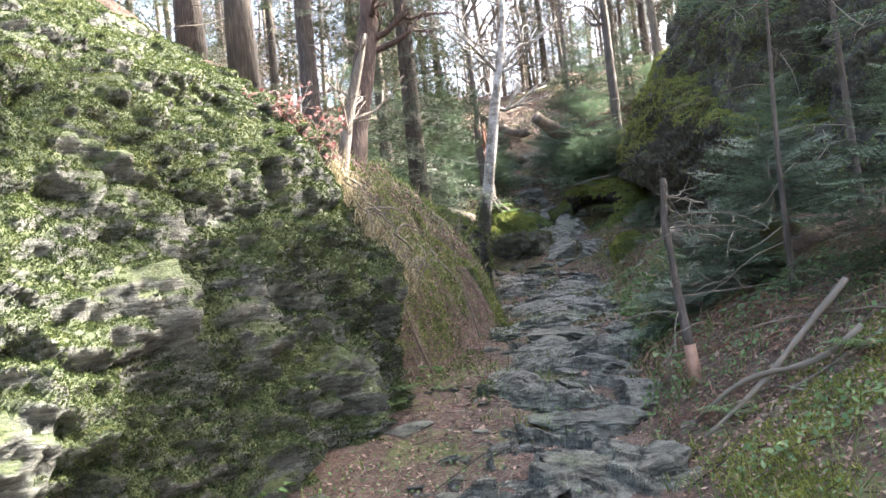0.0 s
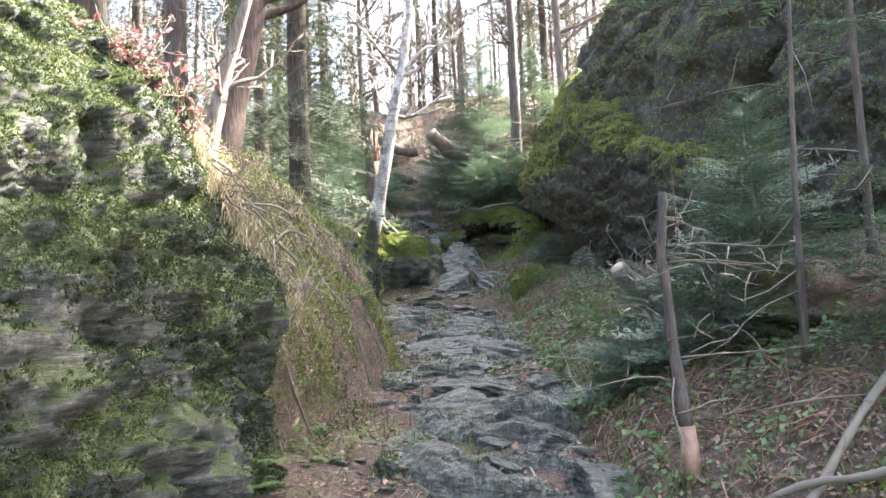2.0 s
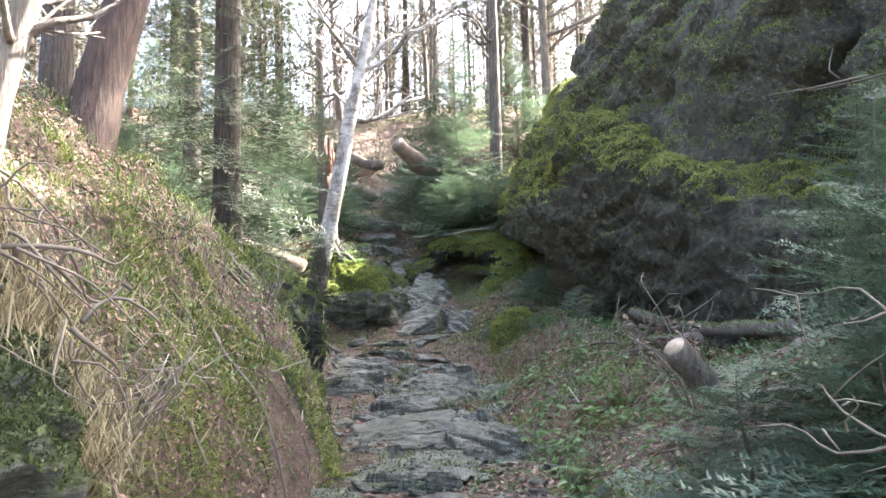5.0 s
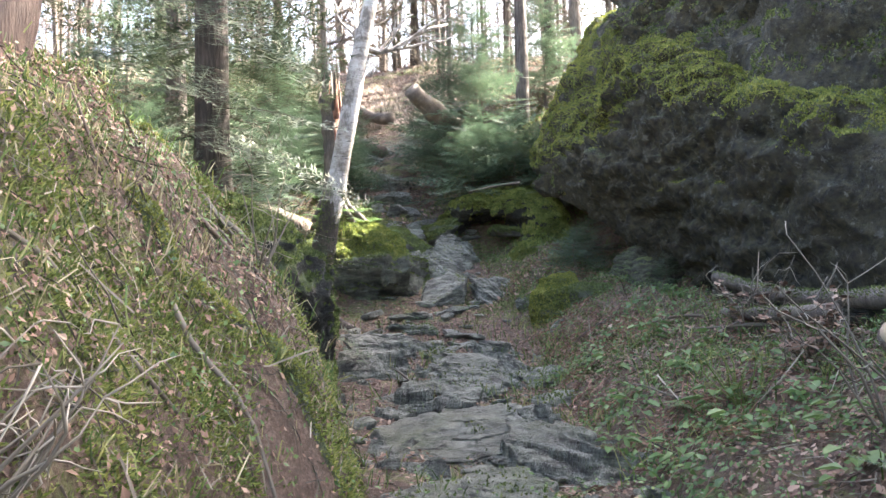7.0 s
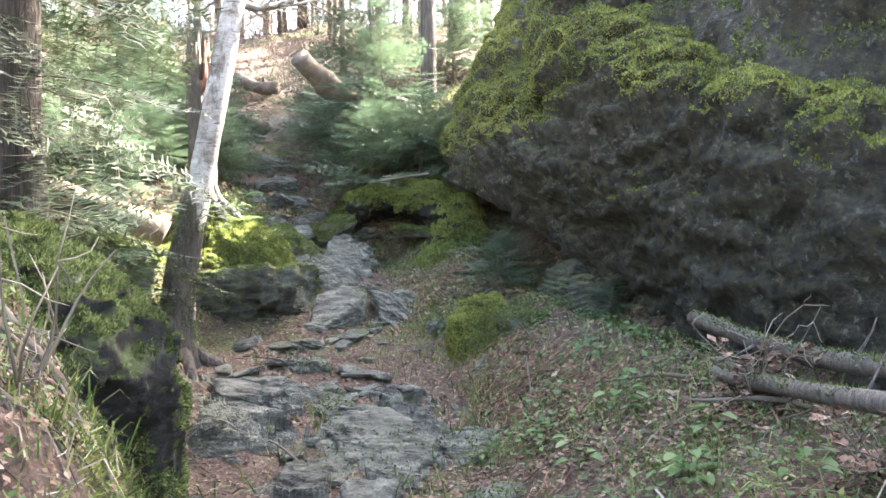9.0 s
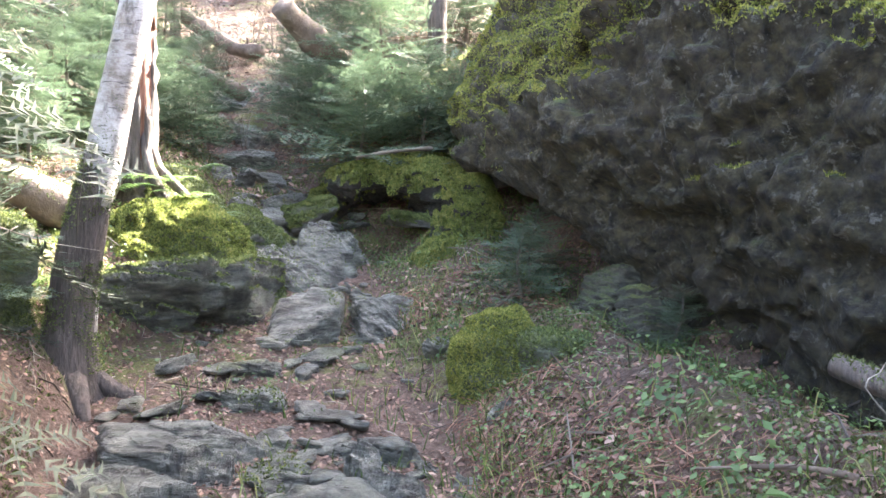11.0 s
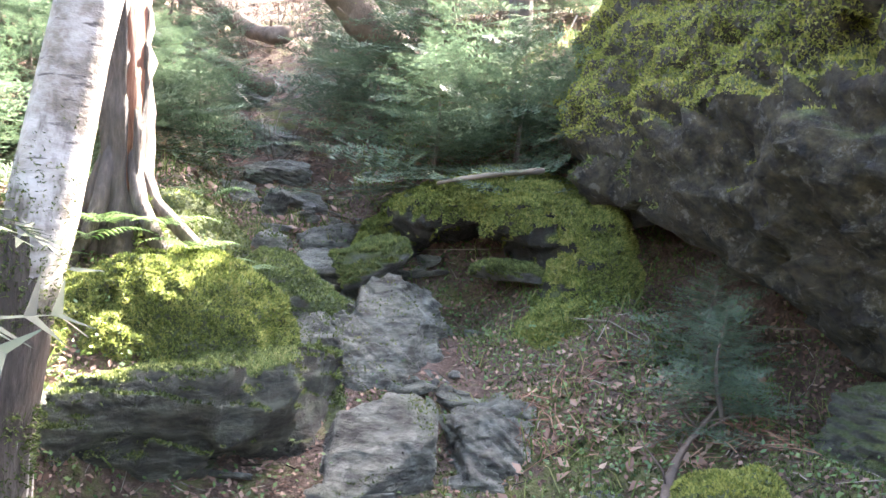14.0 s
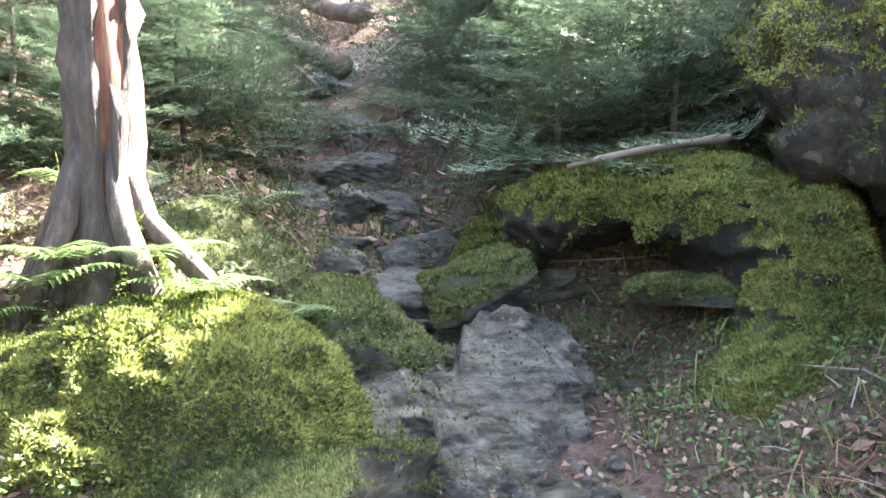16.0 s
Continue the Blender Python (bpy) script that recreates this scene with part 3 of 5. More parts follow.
push += 0.05 * cells(P * np.array([1, 0.8, 1.0]), 0.75, 31) + 0.022 * cells(P * np.array([1, 1, 2.4]), 0.2, 37) + 0.03 * fbm(P, 0.2, 3, 44)
push += 0.05 * (0.5 - np.abs(vnoise(P, 0.26, 47)) * 1.5) + 0.03 * (0.5 - np.abs(vnoise(P, 0.11, 48)) * 1.5) - 0.07 * np.clip(1 - np.abs(fbm(P * np.array([1, 0.7, 1.5]), 0.6, 2, 49)) * 9, 0, 1)
push *= np.clip((3.8 - w) / 0.6, 0.2, 1)
P += np.array([0.86, -0.45, 0.12]) * push[:, None]
nu, nv = len(us), len(vs)
ii, jj = np.meshgrid(np.arange(nv - 1), np.arange(nu - 1), indexing="ij")
wall_geo = Geo().add(P, np.stack([ii * nu + jj, ii * nu + jj + 1, (ii + 1) * nu + jj + 1, (ii + 1) * nu + jj], -1).reshape(-1, 4))
face = thing("cliff", (0, 0, 0), "tall grey rock face hung with moss beside the path", "cliff")
part("stone", wall_geo, WALL_ROCK, face)


def wall_moss(p, n):
    return (n[:, 2] * 0.5 + 1.25 * fbm(p, 0.5, 4, 21) + 0.35 * np.clip(p[:, 2] - 1.3, -0.8, 0.8) - 0.5 * np.clip((3.9 - p[:, 1]) / 0.7, 0, 1) > -0.42) & (p[:, 1] > 2.4)


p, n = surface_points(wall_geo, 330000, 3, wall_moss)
tagged(part("moss", tufts(p, n, 0.019, 0.0085, 4, 0.8), SHADE_TONED_MOSS, face, "green and yellowish moss hanging in mats, its colour darkened for the wall's shade", False), kind="stuff")

# ---- great boulders on the other side ----
BOULDER_LIP = ((9, 2.8), (10.7, 2.85), (10.95, 3.15), (11.7, 3.35), (12.1, 3.45), (12.3, 3.72), (12.7, 3.72), (13.0, 3.52), (14, 3.48), (15.4, 3.42))
A_AT = (5.4, 12.9, 2.5)
boulder_geo = cut_rock(A_AT, [
    ((-.94, 0.02, -.33), (3.38, 13.6, 3.32)), ((-.55, 1.06, -2.2), (3.5, 14.4, 2.75)), ((-.98, -.17, -.1), (3.78, 11.2, 2.4)), ((-.25, -.96, .05), (4.5, 9.75, 2.5)),
    ((-.88, -.02, .47), (3.5, 13.3, 3.55)), ((-.18, -.4, .9), (4.13, 10.9, 3.2)), ((-.6, .8, -.05), (3.35, 15.75, 3.4)),
    ((0, 0, -1), (5, 13, .7)), ((1, 0, 0), (8.2, 13, 2)), ((0, 1, 0), (5, 17, 2)), ((0.1, 0, 1), (5, 13, 5.6))], 7, 11, 0.11, 0.05)
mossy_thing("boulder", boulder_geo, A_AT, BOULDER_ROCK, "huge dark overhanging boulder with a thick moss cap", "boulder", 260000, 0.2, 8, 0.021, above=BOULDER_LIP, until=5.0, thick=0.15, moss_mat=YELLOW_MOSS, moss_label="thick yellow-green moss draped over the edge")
B_AT = (6.4, 13.6, 5.0)
upper_geo = cut_rock(B_AT, [
    ((-.9, -.08, .38), (4.3, 14.2, 4.9)), ((-.5, -.85, .12), (4.9, 10.75, 4.6)), ((-.3, .95, .1), (4.1, 15.6, 4.9)),
    ((0, .6, 1), (5, 10.6, 9.0)), ((0, 0, -1), (6, 13, 3.0)), ((1, 0, 0), (10, 13, 5)), ((0, 1, 0), (6, 18, 5))], 6, 23, 0.16, 0.08)
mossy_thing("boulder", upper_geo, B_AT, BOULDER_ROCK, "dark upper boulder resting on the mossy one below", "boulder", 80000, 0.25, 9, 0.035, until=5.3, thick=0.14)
C_AT = (6.6, 8.0, 3.2)
slab_geo = cut_rock(C_AT, [
    ((-.93, -.15, .33), (4.55, 8.6, 3.0)), ((-.35, -.93, .1), (5.3, 5.9, 3.0)), ((-.3, .8, .5), (5.0, 9.6, 6.3)), ((-.4, .9, .05), (5.0, 10.0, 3.0)),
    ((0, 0, 1), (6, 8, 9.8)), ((0, -1, 1), (5.5, 8.1, 9.0)), ((0, 0, -1), (6, 8, .2)), ((1, 0, 0), (10, 8, 3))], 6, 31, 0.15, 0.06)
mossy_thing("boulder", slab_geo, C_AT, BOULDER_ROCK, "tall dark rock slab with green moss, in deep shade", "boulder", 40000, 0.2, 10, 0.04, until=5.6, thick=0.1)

# ---- stones of the gully ----
def stone(at, half, seed, mat, label, moss=0, low=0.3, turn=(0, 0, 0), cuts=9, name="stone_block", rough=0.09, layers=0.05, sub=5, length=0.02, group="", sharp=16, thick=None, moss_mat=None):
    bare = mat in (SLATE, LEDGE_ROCK)
    if bare and max(half) > 0.2:
        sub = 6
    geo = rock_geo(half, seed, sub, cuts, turn, rough, layers, sharp, 1.0, 0.022 if bare and sub > 3 else 0.0)
    return mossy_thing(name, geo, at, mat, label, "rock", moss, low, seed, length, group, thick=(0.05 if moss > 3000 else 0.0) if thick is None else thick, moss_mat=moss_mat)


def mound_shape(p):
    d = blend(ball(p, (1.14, 14.98, 2.28), (.56, .46, .46)), ball(p, (.62, 14.9, 2.24), (.5, .42, .33)), 0.2)
    return blend(d, ball(p, (.25, 14.6, 2.15), (.45, .4, .26)), 0.15)


MOUND_AT = (1.0, 14.95, 2.0)
mossy_thing("mossy_boulder", body(mound_shape, lambda p: cushions(p, 41), (-.35, 14.05, 1.75), (1.85, 15.6, 2.95), 0.016, MOUND_AT), MOUND_AT, MOSSY, "rounded boulder buried under bright green moss", "rock", 110000, -0.9, 41, 0.02, moss_mat=SHELF_MOSS)
LEDGE_PLANES = (((-.08, -.12, 1), (1.15, 14.35, 2.33)), ((.1, -1, -.32), (1.15, 14.12, 2.15)), ((.85, -.5, .1), (1.6, 14.3, 2.1)), ((-1, -.25, .1), (.62, 14.3, 2.1)),
                ((0, 1, 0), (1, 14.9, 2)), ((.08, -.35, -1), (1.1, 14.3, 1.86)), ((.3, -.75, .6), (1.4, 14.13, 2.26)))
LEDGE_AT = (1.12, 14.45, 1.85)
mossy_thing("ledge_stone", body(lambda p: solid(p, LEDGE_PLANES, 0.16), lambda p: 0.6 * strata(p, (.12, .3, 1), 42, 1.0, 0.11) + 0.07 * fbm(p, 0.45, 3, 43) + 0.05 * cells(p, 0.4, 44), (.45, 13.85, 1.7), (1.9, 15.0, 2.5), 0.014, LEDGE_AT), LEDGE_AT, LEDGE_ROCK,
            "dark flat-topped ledge stone with moss on top", "rock", 22000, 0.45, 42, 0.018)
OUTCROP_PLANES = (((.1, -.72, .69), (2.1, 15.05, 2.3)), ((1, -.2, .12), (2.5, 15.2, 2.3)), ((-1, -.3, .2), (1.66, 15.1, 2.2)), ((-.1, .3, 1), (2.3, 15.45, 2.55)), ((0, -1, .1), (2.1, 14.82, 2.0)),
                  ((0, 1, 0), (2, 15.75, 2)), ((0, 0, -1), (2, 15, 1.7)), ((-.35, -.2, 1), (1.95, 15.3, 2.44)))
OUTCROP_AT = (2.12, 15.2, 1.9)
mossy_thing("slate_outcrop", body(lambda p: solid(p, OUTCROP_PLANES, 0.02), lambda p: 1.25 * strata(p, (.5, -.15, .8), 43, 1.0, 0.1) + 0.045 * cells(p, 0.34, 47), (1.5, 14.5, 1.7), (2.7, 15.8, 2.75), 0.0125, OUTCROP_AT), OUTCROP_AT, SLATE,
            "layered grey slate outcrop in the path", "rock", 2500, 0.98, 43, 0.018)
TILT_PLANES = (((-.4, -.42, .82), (1.95, 14.25, 1.99)), ((.95, -.25, -.1), (2.22, 14.35, 2.0)), ((-.8, .1, .3), (1.74, 14.35, 1.9)), ((0, 1, .1), (2.1, 14.5, 2.0)), ((.2, -.3, 1), (2.2, 14.5, 2.13)),
               ((.35, -.92, -.15), (2.0, 14.1, 1.85)), ((0, 0, -1), (2, 14.3, 1.55)))
TILT_AT = (2.0, 14.32, 1.7)
mossy_thing("tilted_stone", body(lambda p: solid(p, TILT_PLANES, 0.012), lambda p: 0.5 * strata(p, (-.4, -.42, .82), 44, 1.0, 0.11), (1.55, 13.9, 1.5), (2.4, 14.8, 2.3), 0.011, TILT_AT), TILT_AT, SLATE, "tilted angular grey stone in the path", "rock", 900, 1.05, 44, 0.016)
BLOCK_PLANES = (((.25, -.6, .72), (2.52, 14.3, 1.93)), ((1, -.1, .1), (2.76, 14.4, 1.85)), ((-1, 0, .1), (2.3, 14.4, 1.85)), ((0, 1, 0), (2.5, 14.75, 1.9)), ((-.2, .1, 1), (2.45, 14.5, 2.04)), ((0, -1, 0), (2.5, 14.12, 1.8)), ((0, 0, -1), (2, 14, 1.5)))
BLOCK_AT = (2.53, 14.4, 1.7)
mossy_thing("stone_block", body(lambda p: solid(p, BLOCK_PLANES, 0.012), lambda p: 1.1 * strata(p, (.5, -.3, .8), 45, 1.0, 0.07), (2.1, 13.95, 1.5), (2.95, 14.9, 2.25), 0.012, BLOCK_AT), BLOCK_AT, SLATE, "broken slate block beside the tilted stone", "rock", 400, 1.0, 45, 0.016)
stone((2.2, 15.62, 2.66), (.2, .2, .11), 46, MOSSY, "small stone capped with moss", 9000, -0.1, (0, -14, 0), 6, "mossy_stone", 0.05, 0.02, 4)
stone((2.9, 13.22, 1.76), (.27, .25, .33), 47, MOSSY, "rounded hummock of yellow-green moss", 26000, -1.0, (0, 0, 30), 0, "moss_hummock", 0.08, 0.0, 5, 0.018, sharp=2.1, thick=0.05, moss_mat=YELLOW_MOSS)
stone((3.2, 13.1, 1.75), (.3, .28, .2), 48, MOSSY, "low mossy stone by the hummock", 5000, 0.0, (0, 0, 10), 5, "mossy_stone", 0.06, 0, 4)
stone((3.74, 13.42, 2.12), (.18, .22, .22), 49, LEDGE_ROCK, "grey angular stone at the boulder's foot", 900, 0.8, (10, 20, 15), 7)
stone((3.85, 13.05, 1.98), (.16, .3, .2), 50, LEDGE_ROCK, "broken grey stone at the boulder's foot", 300, 0.8, (0, 25, 50), 7)
# mossy ledge; the shade of its dark hollow is put into the rock colour
def shelf_shape(p):
    d = blend(ball(p, (2.66, 15.78, 2.96), (.25, .3, .15)), ball(p, (3.14, 15.74, 2.93), (.42, .48, .25)), 0.08)
    for c, r in (((3.25, 16.25, 3.0), (.65, .55, .27)), ((3.42, 15.45, 2.5), (.36, .5, .56)), ((3.3, 15.12, 2.24), (.42, .34, .26)), ((2.75, 16.35, 2.5), (.55, .4, .55))):
        d = blend(d, ball(p, c, r), 0.1)
    return -blend(-d, ball(p, (2.78, 15.62, 2.63), (.42, .62, .27)), 0.05)


SHELF_AT = (3.1, 15.8, 2.3)
# Moss is kept out of the hollow, so the shade-coloured rock shows.
mossy_thing("rock_shelf", body(shelf_shape, lambda p: cushions(p, 51, 1.2), (2.05, 14.65, 1.85), (4.0, 16.95, 3.4), 0.018, SHELF_AT), SHELF_AT, HOLLOW_SHADE_ROCK, "mossy rock shelf roofing a dark hollow", "rock", 190000, -0.25, 51, 0.022, moss_mat=SHELF_MOSS,
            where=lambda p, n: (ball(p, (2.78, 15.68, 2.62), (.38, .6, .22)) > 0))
stone((2.98, 15.42, 2.63), (.2, .12, .045), 151, MOSSY, "thin mossy stone jutting across the hollow", 9000, -0.3, (0, 4, -6), 4, "mossy_stone", 0.1, 0.0, 4)
stone((1.62, 15.7, 2.4), (.3, .5, .3), 54, MOSSY, "mossy rock bank above the mound", 14000, 0.0, (-10, 0, 15), 6, "mossy_stone", 0.08, 0.02, 5)
stone((0.95, 15.9, 2.7), (.6, .5, .35), 55, MOSSY, "low mossy bank behind the broken stump", 14000, -0.1, (0, 0, 0), 5, "mossy_stone", 0.08, 0, 5)
# mossy root bank at the inner bend
def root_mound_shape(p):
    d = blend(ball(p, (-.02, 10.75, 2.12), (.42, .55, .42)), ball(p, (.24, 10.68, 1.95), (.3, .42, .36)), 0.12)
    d = blend(d, ball(p, (.42, 10.85, 1.5), (.2, .3, .4)), 0.08)
    return -blend(-d, ball(p, (.48, 10.33, 1.5), (.36, .3, .17)), 0.05)


ROOT_AT = (.1, 10.7, 1.6)
# Same near-black rock, painting the shade under the mound's overhang.
mossy_thing("root_mound", body(root_mound_shape, lambda p: cushions(p, 56, 1.3), (-.6, 10.0, 1.0), (.85, 11.5, 2.75), 0.017, ROOT_AT), ROOT_AT, HOLLOW_SHADE_ROCK, "mossy root mound overhanging the path", "rock", 60000, -0.15, 56, 0.022)
stone((.05, 12.2, 1.8), (.5, .4, .3), 57, MOSSY, "low green mossy mound under the spruces", 14000, -0.1, (0, 0, 0), 5, "mossy_stone", 0.1, 0, 5)
stone((-.2, 13.6, 2.2), (.6, .45, .35), 58, MOSSY, "low green mossy mound under the spruces", 16000, -0.1, (0, 0, 30), 5, "mossy_stone", 0.1, 0, 5)

# slabs and cobbles bedded in the path
rng = np.random.default_rng(77)
for at, half, turn in (
        ((.86, 7.72), (.30, .40, .09), (14, -20, 18)), ((1.3, 7.05), (.15, .45, .08), (4, 8, 10)), ((1.15, 8.35), (.38, .36, .09), (8, 2, -12)),
        ((1.75, 8.3), (.22, .2, .08), (6, 5, 20)), ((.62, 8.55), (.2, .24, .08), (12, 0, 0)), ((1.1, 9.15), (.45, .3, .1), (10, 4, 10)),
        ((1.0, 5.6), (.42, .3, .10), (8, -6, 25)), ((.75, 4.75), (.26, .2, .12), (6, 6, 0)), ((1.18, 4.7), (.24, .2, .1), (4, -6, 30)),
        ((1.45, 5.9), (.24, .28, .07), (10, 2, 0)), ((.35, 6.5), (.17, .13, .06), (10, 8, 50)), ((.55, 7.1), (.12, .1, .05), (15, 0, 0)),
        ((.95, 6.45), (.14, .3, .05), (6, 14, 5)), ((1.3, 10.1), (.55, .42, .1), (8, -2, 14)), ((1.75, 9.9), (.3, .26, .1), (14, 4, -10)),
        ((2.1, 10.9), (.24, .16, .09), (10, -10, 20)), ((1.75, 10.75), (.13, .14, .07), (8, 0, 30)), ((1.5, 11.05), (.2, .14, .08), (16, 6, 0)),
        ((1.75, 11.9), (.48, .55, .13), (12, 6, 20)), ((1.3, 11.6), (.24, .2, .09), (10, -6, 0)), ((2.3, 11.75), (.28, .2, .1), (8, -8, 10)),
        ((1.25, 12.85), (.5, .18, .13), (6, 2, 6)), ((1.55, 13.45), (.22, .14, .07), (6, 4, 0)), ((1.6, 12.55), (.2, .16, .07), (10, 0, 20)),
        ((2.15, 12.8), (.2, .17, .09), (10, 5, 60)), ((1.65, 13.75), (.12, .1, .07), (0, 0, 0)), ((2.75, 13.85), (.18, .1, .08), (10, 10, 30)),
        ((2.0, 15.55), (.07, .05, .03), (0, 0, 0)), ((2.0, 16.0), (.2, .22, .1), (20, 0, 0)), ((1.7, 16.4), (.16, .16, .13), (10, 10, 0)),
        ((2.1, 16.5), (.24, .2, .1), (24, 0, 10)), ((1.75, 16.9), (.1, .08, .2), (10, 20, 0)), ((2.0, 17.3), (.24, .2, .1), (20, 0, 0)), ((1.55, 17.3), (.2, .2, .16), (0, 10, 0)),
        ((1.9, 18.0), (.3, .24, .12), (20, 0, 0)), ((2.05, 18.9), (.3, .3, .15), (20, 0, 30)), ((1.95, 20.2), (.4, .3, .15), (20, 0, 0))):
    i = int(rng.integers(1000))
    half = tuple(h * f for h, f in zip(half, (0.82, 0.82, 1.0)))
    stone((*at, ground_at(*at) - half[2] * 0.12), half, i, SLATE, "grey slate slab bedded in the muddy path", 250 if i % 3 == 0 else 0, 0.8, turn, 8, "path_slab", 0.08, 0.03, 5, 0.02, "slabs bedded in the path", 60)
bx, by = np.meshgrid(np.arange(-.3, 2.75, 0.0135), np.arange(4.4, 13.5, 0.0135))
shape, bx, by = bx.shape, bx.ravel(), by.ravel()
flat = np.stack([bx, by, 0 * bx], 1)
strike = np.stack([0.82 * bx - 0.57 * by, (0.57 * bx + 0.82 * by) * 2.3, 0 * bx], 1)
mid = (along(by, EDGE_L) + along(by, EDGE_R)) / 2 + np.interp(by, (5, 9, 13), (.55, .1, -.05)) + 0.2 * vnoise(flat, 0.9, 5)
rise = 0.085 * cells(strike, 0.62, 201) + 0.045 * cells(strike, 0.26, 202) + 0.012 * cells(strike * np.array([1, 1.8, 1]), 0.1, 203) + 0.012 * fbm(flat, 0.12, 3, 204) + 0.05 * fbm(flat, 0.9, 2, 205)
rise += np.interp(by, (4.4, 6, 7, 9, 12.8, 13.5), (-.03, -.02, -.005, -.015, -.02, -.2)) - 0.3 * np.clip(np.abs(bx - mid) - np.interp(by, (5, 8, 13), (.42, .45, .5)), 0, 1)
rise = np.where(rise > 0.11, 0.11 + 0.3 * (rise - 0.11), np.maximum(rise, -0.12))
nx, ny = shape[1], shape[0]
ii, jj = np.meshgrid(np.arange(ny - 1), np.arange(nx - 1), indexing="ij")
quads = np.stack([ii * nx + jj, ii * nx + jj + 1, (ii + 1) * nx + jj + 1, (ii + 1) * nx + jj], -1).reshape(-1, 4)
quads = quads[(rise[quads] > -0.06).any(1)]
used, quads = np.unique(quads, return_inverse=True)
bedrock = part("bedrock", Geo().add(np.stack([bx, by, ground(bx, by) + rise], 1)[used], quads.reshape(-1, 4)), SLATE, smooth=False)
tagged(bedrock, "layered grey slate bedrock breaking through the muddy path", "rock", kind="structure")
cobbles = [stone((0, 0, -50 - k), (.085, .055, .028), 300 + k, SLATE, "small broken grey stone on the path", 0, 0, (0, 0, 0), 4, "path_stone", 0.14, 0.05, 3, 0.02, "loose stones on the path") for k in range(5)]
for k in range(280):
    y = rng.uniform(4.3, 17.5)
    lo, hi = float(along(np.array([y]), EDGE_L)[0]) + 0.1, float(along(np.array([y]), EDGE_R)[0])
    x = rng.uniform(lo, hi) if rng.random() < 0.5 else rng.normal((lo + hi) / 2 + 0.2, 0.25)
    s = rng.uniform(0.5, 1.6)
    m = pose(x, y, ground_at(x, y) + 0.012, *rng.uniform(-14, 14, 2), rng.uniform(0, 360)) @ Matrix.Diagonal((s, s, s * rng.uniform(0.6, 1.2), 1))
    if k < 5:
        cobbles[k].matrix_basis = m
    else:
        copy_thing(cobbles[k % 5], m)


# ---- logs, stumps and dead wood ----
def log(name, a, b, r0, r1, mat, label, seed, cut=False, stubs=4, moss=0, bend=0.05):
    rng = np.random.default_rng(seed)
    top = thing(name, tuple(a), label, "log")
    pts = curve_pts((0, 0, 0), np.subtract(b, a), 12, bend, rng)
    geo = tube(Geo(), pts, np.linspace(r0, r1, 12) * rng.uniform(0.9, 1.1, 12), 16, 0.28, seed)
    part("trunk", geo, mat, top)
    if cut:
        d = pts[0] - pts[1]
        d /= np.linalg.norm(d)
        part("sawn_end", tube(Geo(), [pts[0] - d * 0.02, pts[0] + d * 0.004], [r0 * 1.0, r0 * 0.97], 18, 0.03), CUT_WOOD, top, "pale sawn end of the log")
    for k in range(stubs):
        i = int(rng.integers(1, 11))
        way = rng.normal(size=3) + np.array([0, 0, 0.4])
        way /= np.linalg.norm(way)
        part("branch_stub", tube(Geo(), curve_pts(pts[i], pts[i] + way * (r0 + rng.uniform(0.05, 0.3)), 5, 0.02, rng), np.linspace(r0 * 0.25, r0 * 0.08, 5), 6), mat, top)
    if moss:
        p, n = surface_points(geo, moss, seed, lambda p, n: n[:, 2] + 0.9 * fbm(p, 0.3, 3, seed) > 0.35)
        tagged(part("moss", tufts(p, n, 0.02, 0.009, seed), MOSS, top, "green moss", False), kind="stuff")
    return top


log("fallen_log", (2.16, 17.45, 4.86), (3.15, 17.85, 4.1), .125, .15, DEAD_WOOD, "broken reddish-brown log leaning down the slope", 1, False, 3, 500)
log("fallen_log", (2.85, 17.3, 4.6), (3.6, 17.25, 4.05), .12, .14, BARK, "grey log lying on the slope", 2, False, 2, 900)
log("fallen_log", (-1.6, 16.95, 4.3), (.5, 16.6, 3.62), .12, .10, DEAD_WOOD, "fallen barkless log across the slope", 3, False, 6, 500)
log("fallen_log", (-.75, 14.6, 3.05), (.55, 14.68, 2.6), .10, .13, DEAD_WOOD, "rotting red-brown log on the mossy slope", 4, False, 5, 900)
log("fallen_log", (-.9, 15.9, 3.45), (.1, 15.3, 2.95), .07, .08, DEAD_WOOD, "thin fallen log on the slope", 5, False, 5)
log("fallen_log", (1.2, 22.5, 6.0), (2.3, 21.0, 5.2), .12, .1, DEAD_WOOD, "pale fallen log on the upper slope", 6, False, 7)
log("fallen_log", (.4, 20.5, 5.2), (1.9, 19.0, 4.2), .1, .08, DEAD_WOOD, "pale fallen log on the upper slope", 7, False, 7, 600)
log("fallen_log", (3.55, 12.4, 1.84), (3.2, 9.55, 1.78), .035, .045, BARK, "thin fallen log at the boulder's foot", 8, False, 8, 900)
log("fallen_log", (3.5, 11.35, 2.0), (3.85, 9.4, 1.85), .045, .06, BARK, "mossy fallen log with snapped branches", 9, False, 9, 1800)
log("cut_branch", (2.18, 7.82, 1.80), (2.85, 8.15, 1.22), .055, .065, BARK, "sawn stub of a fallen trunk with a pale end", 10, True, 0, 0, 0.02)
log("fallen_log", (3.0, 8.7, 1.5), (4.3, 9.3, 1.8), .05, .06, DEAD_WOOD, "thin brown fallen trunk", 11, False, 8)
log("fallen_log", (1.75, 5.5, .78), (3.5, 6.6, 1.6), .035, .05, DEAD_WOOD, "thin bent fallen stem", 12, False, 8)
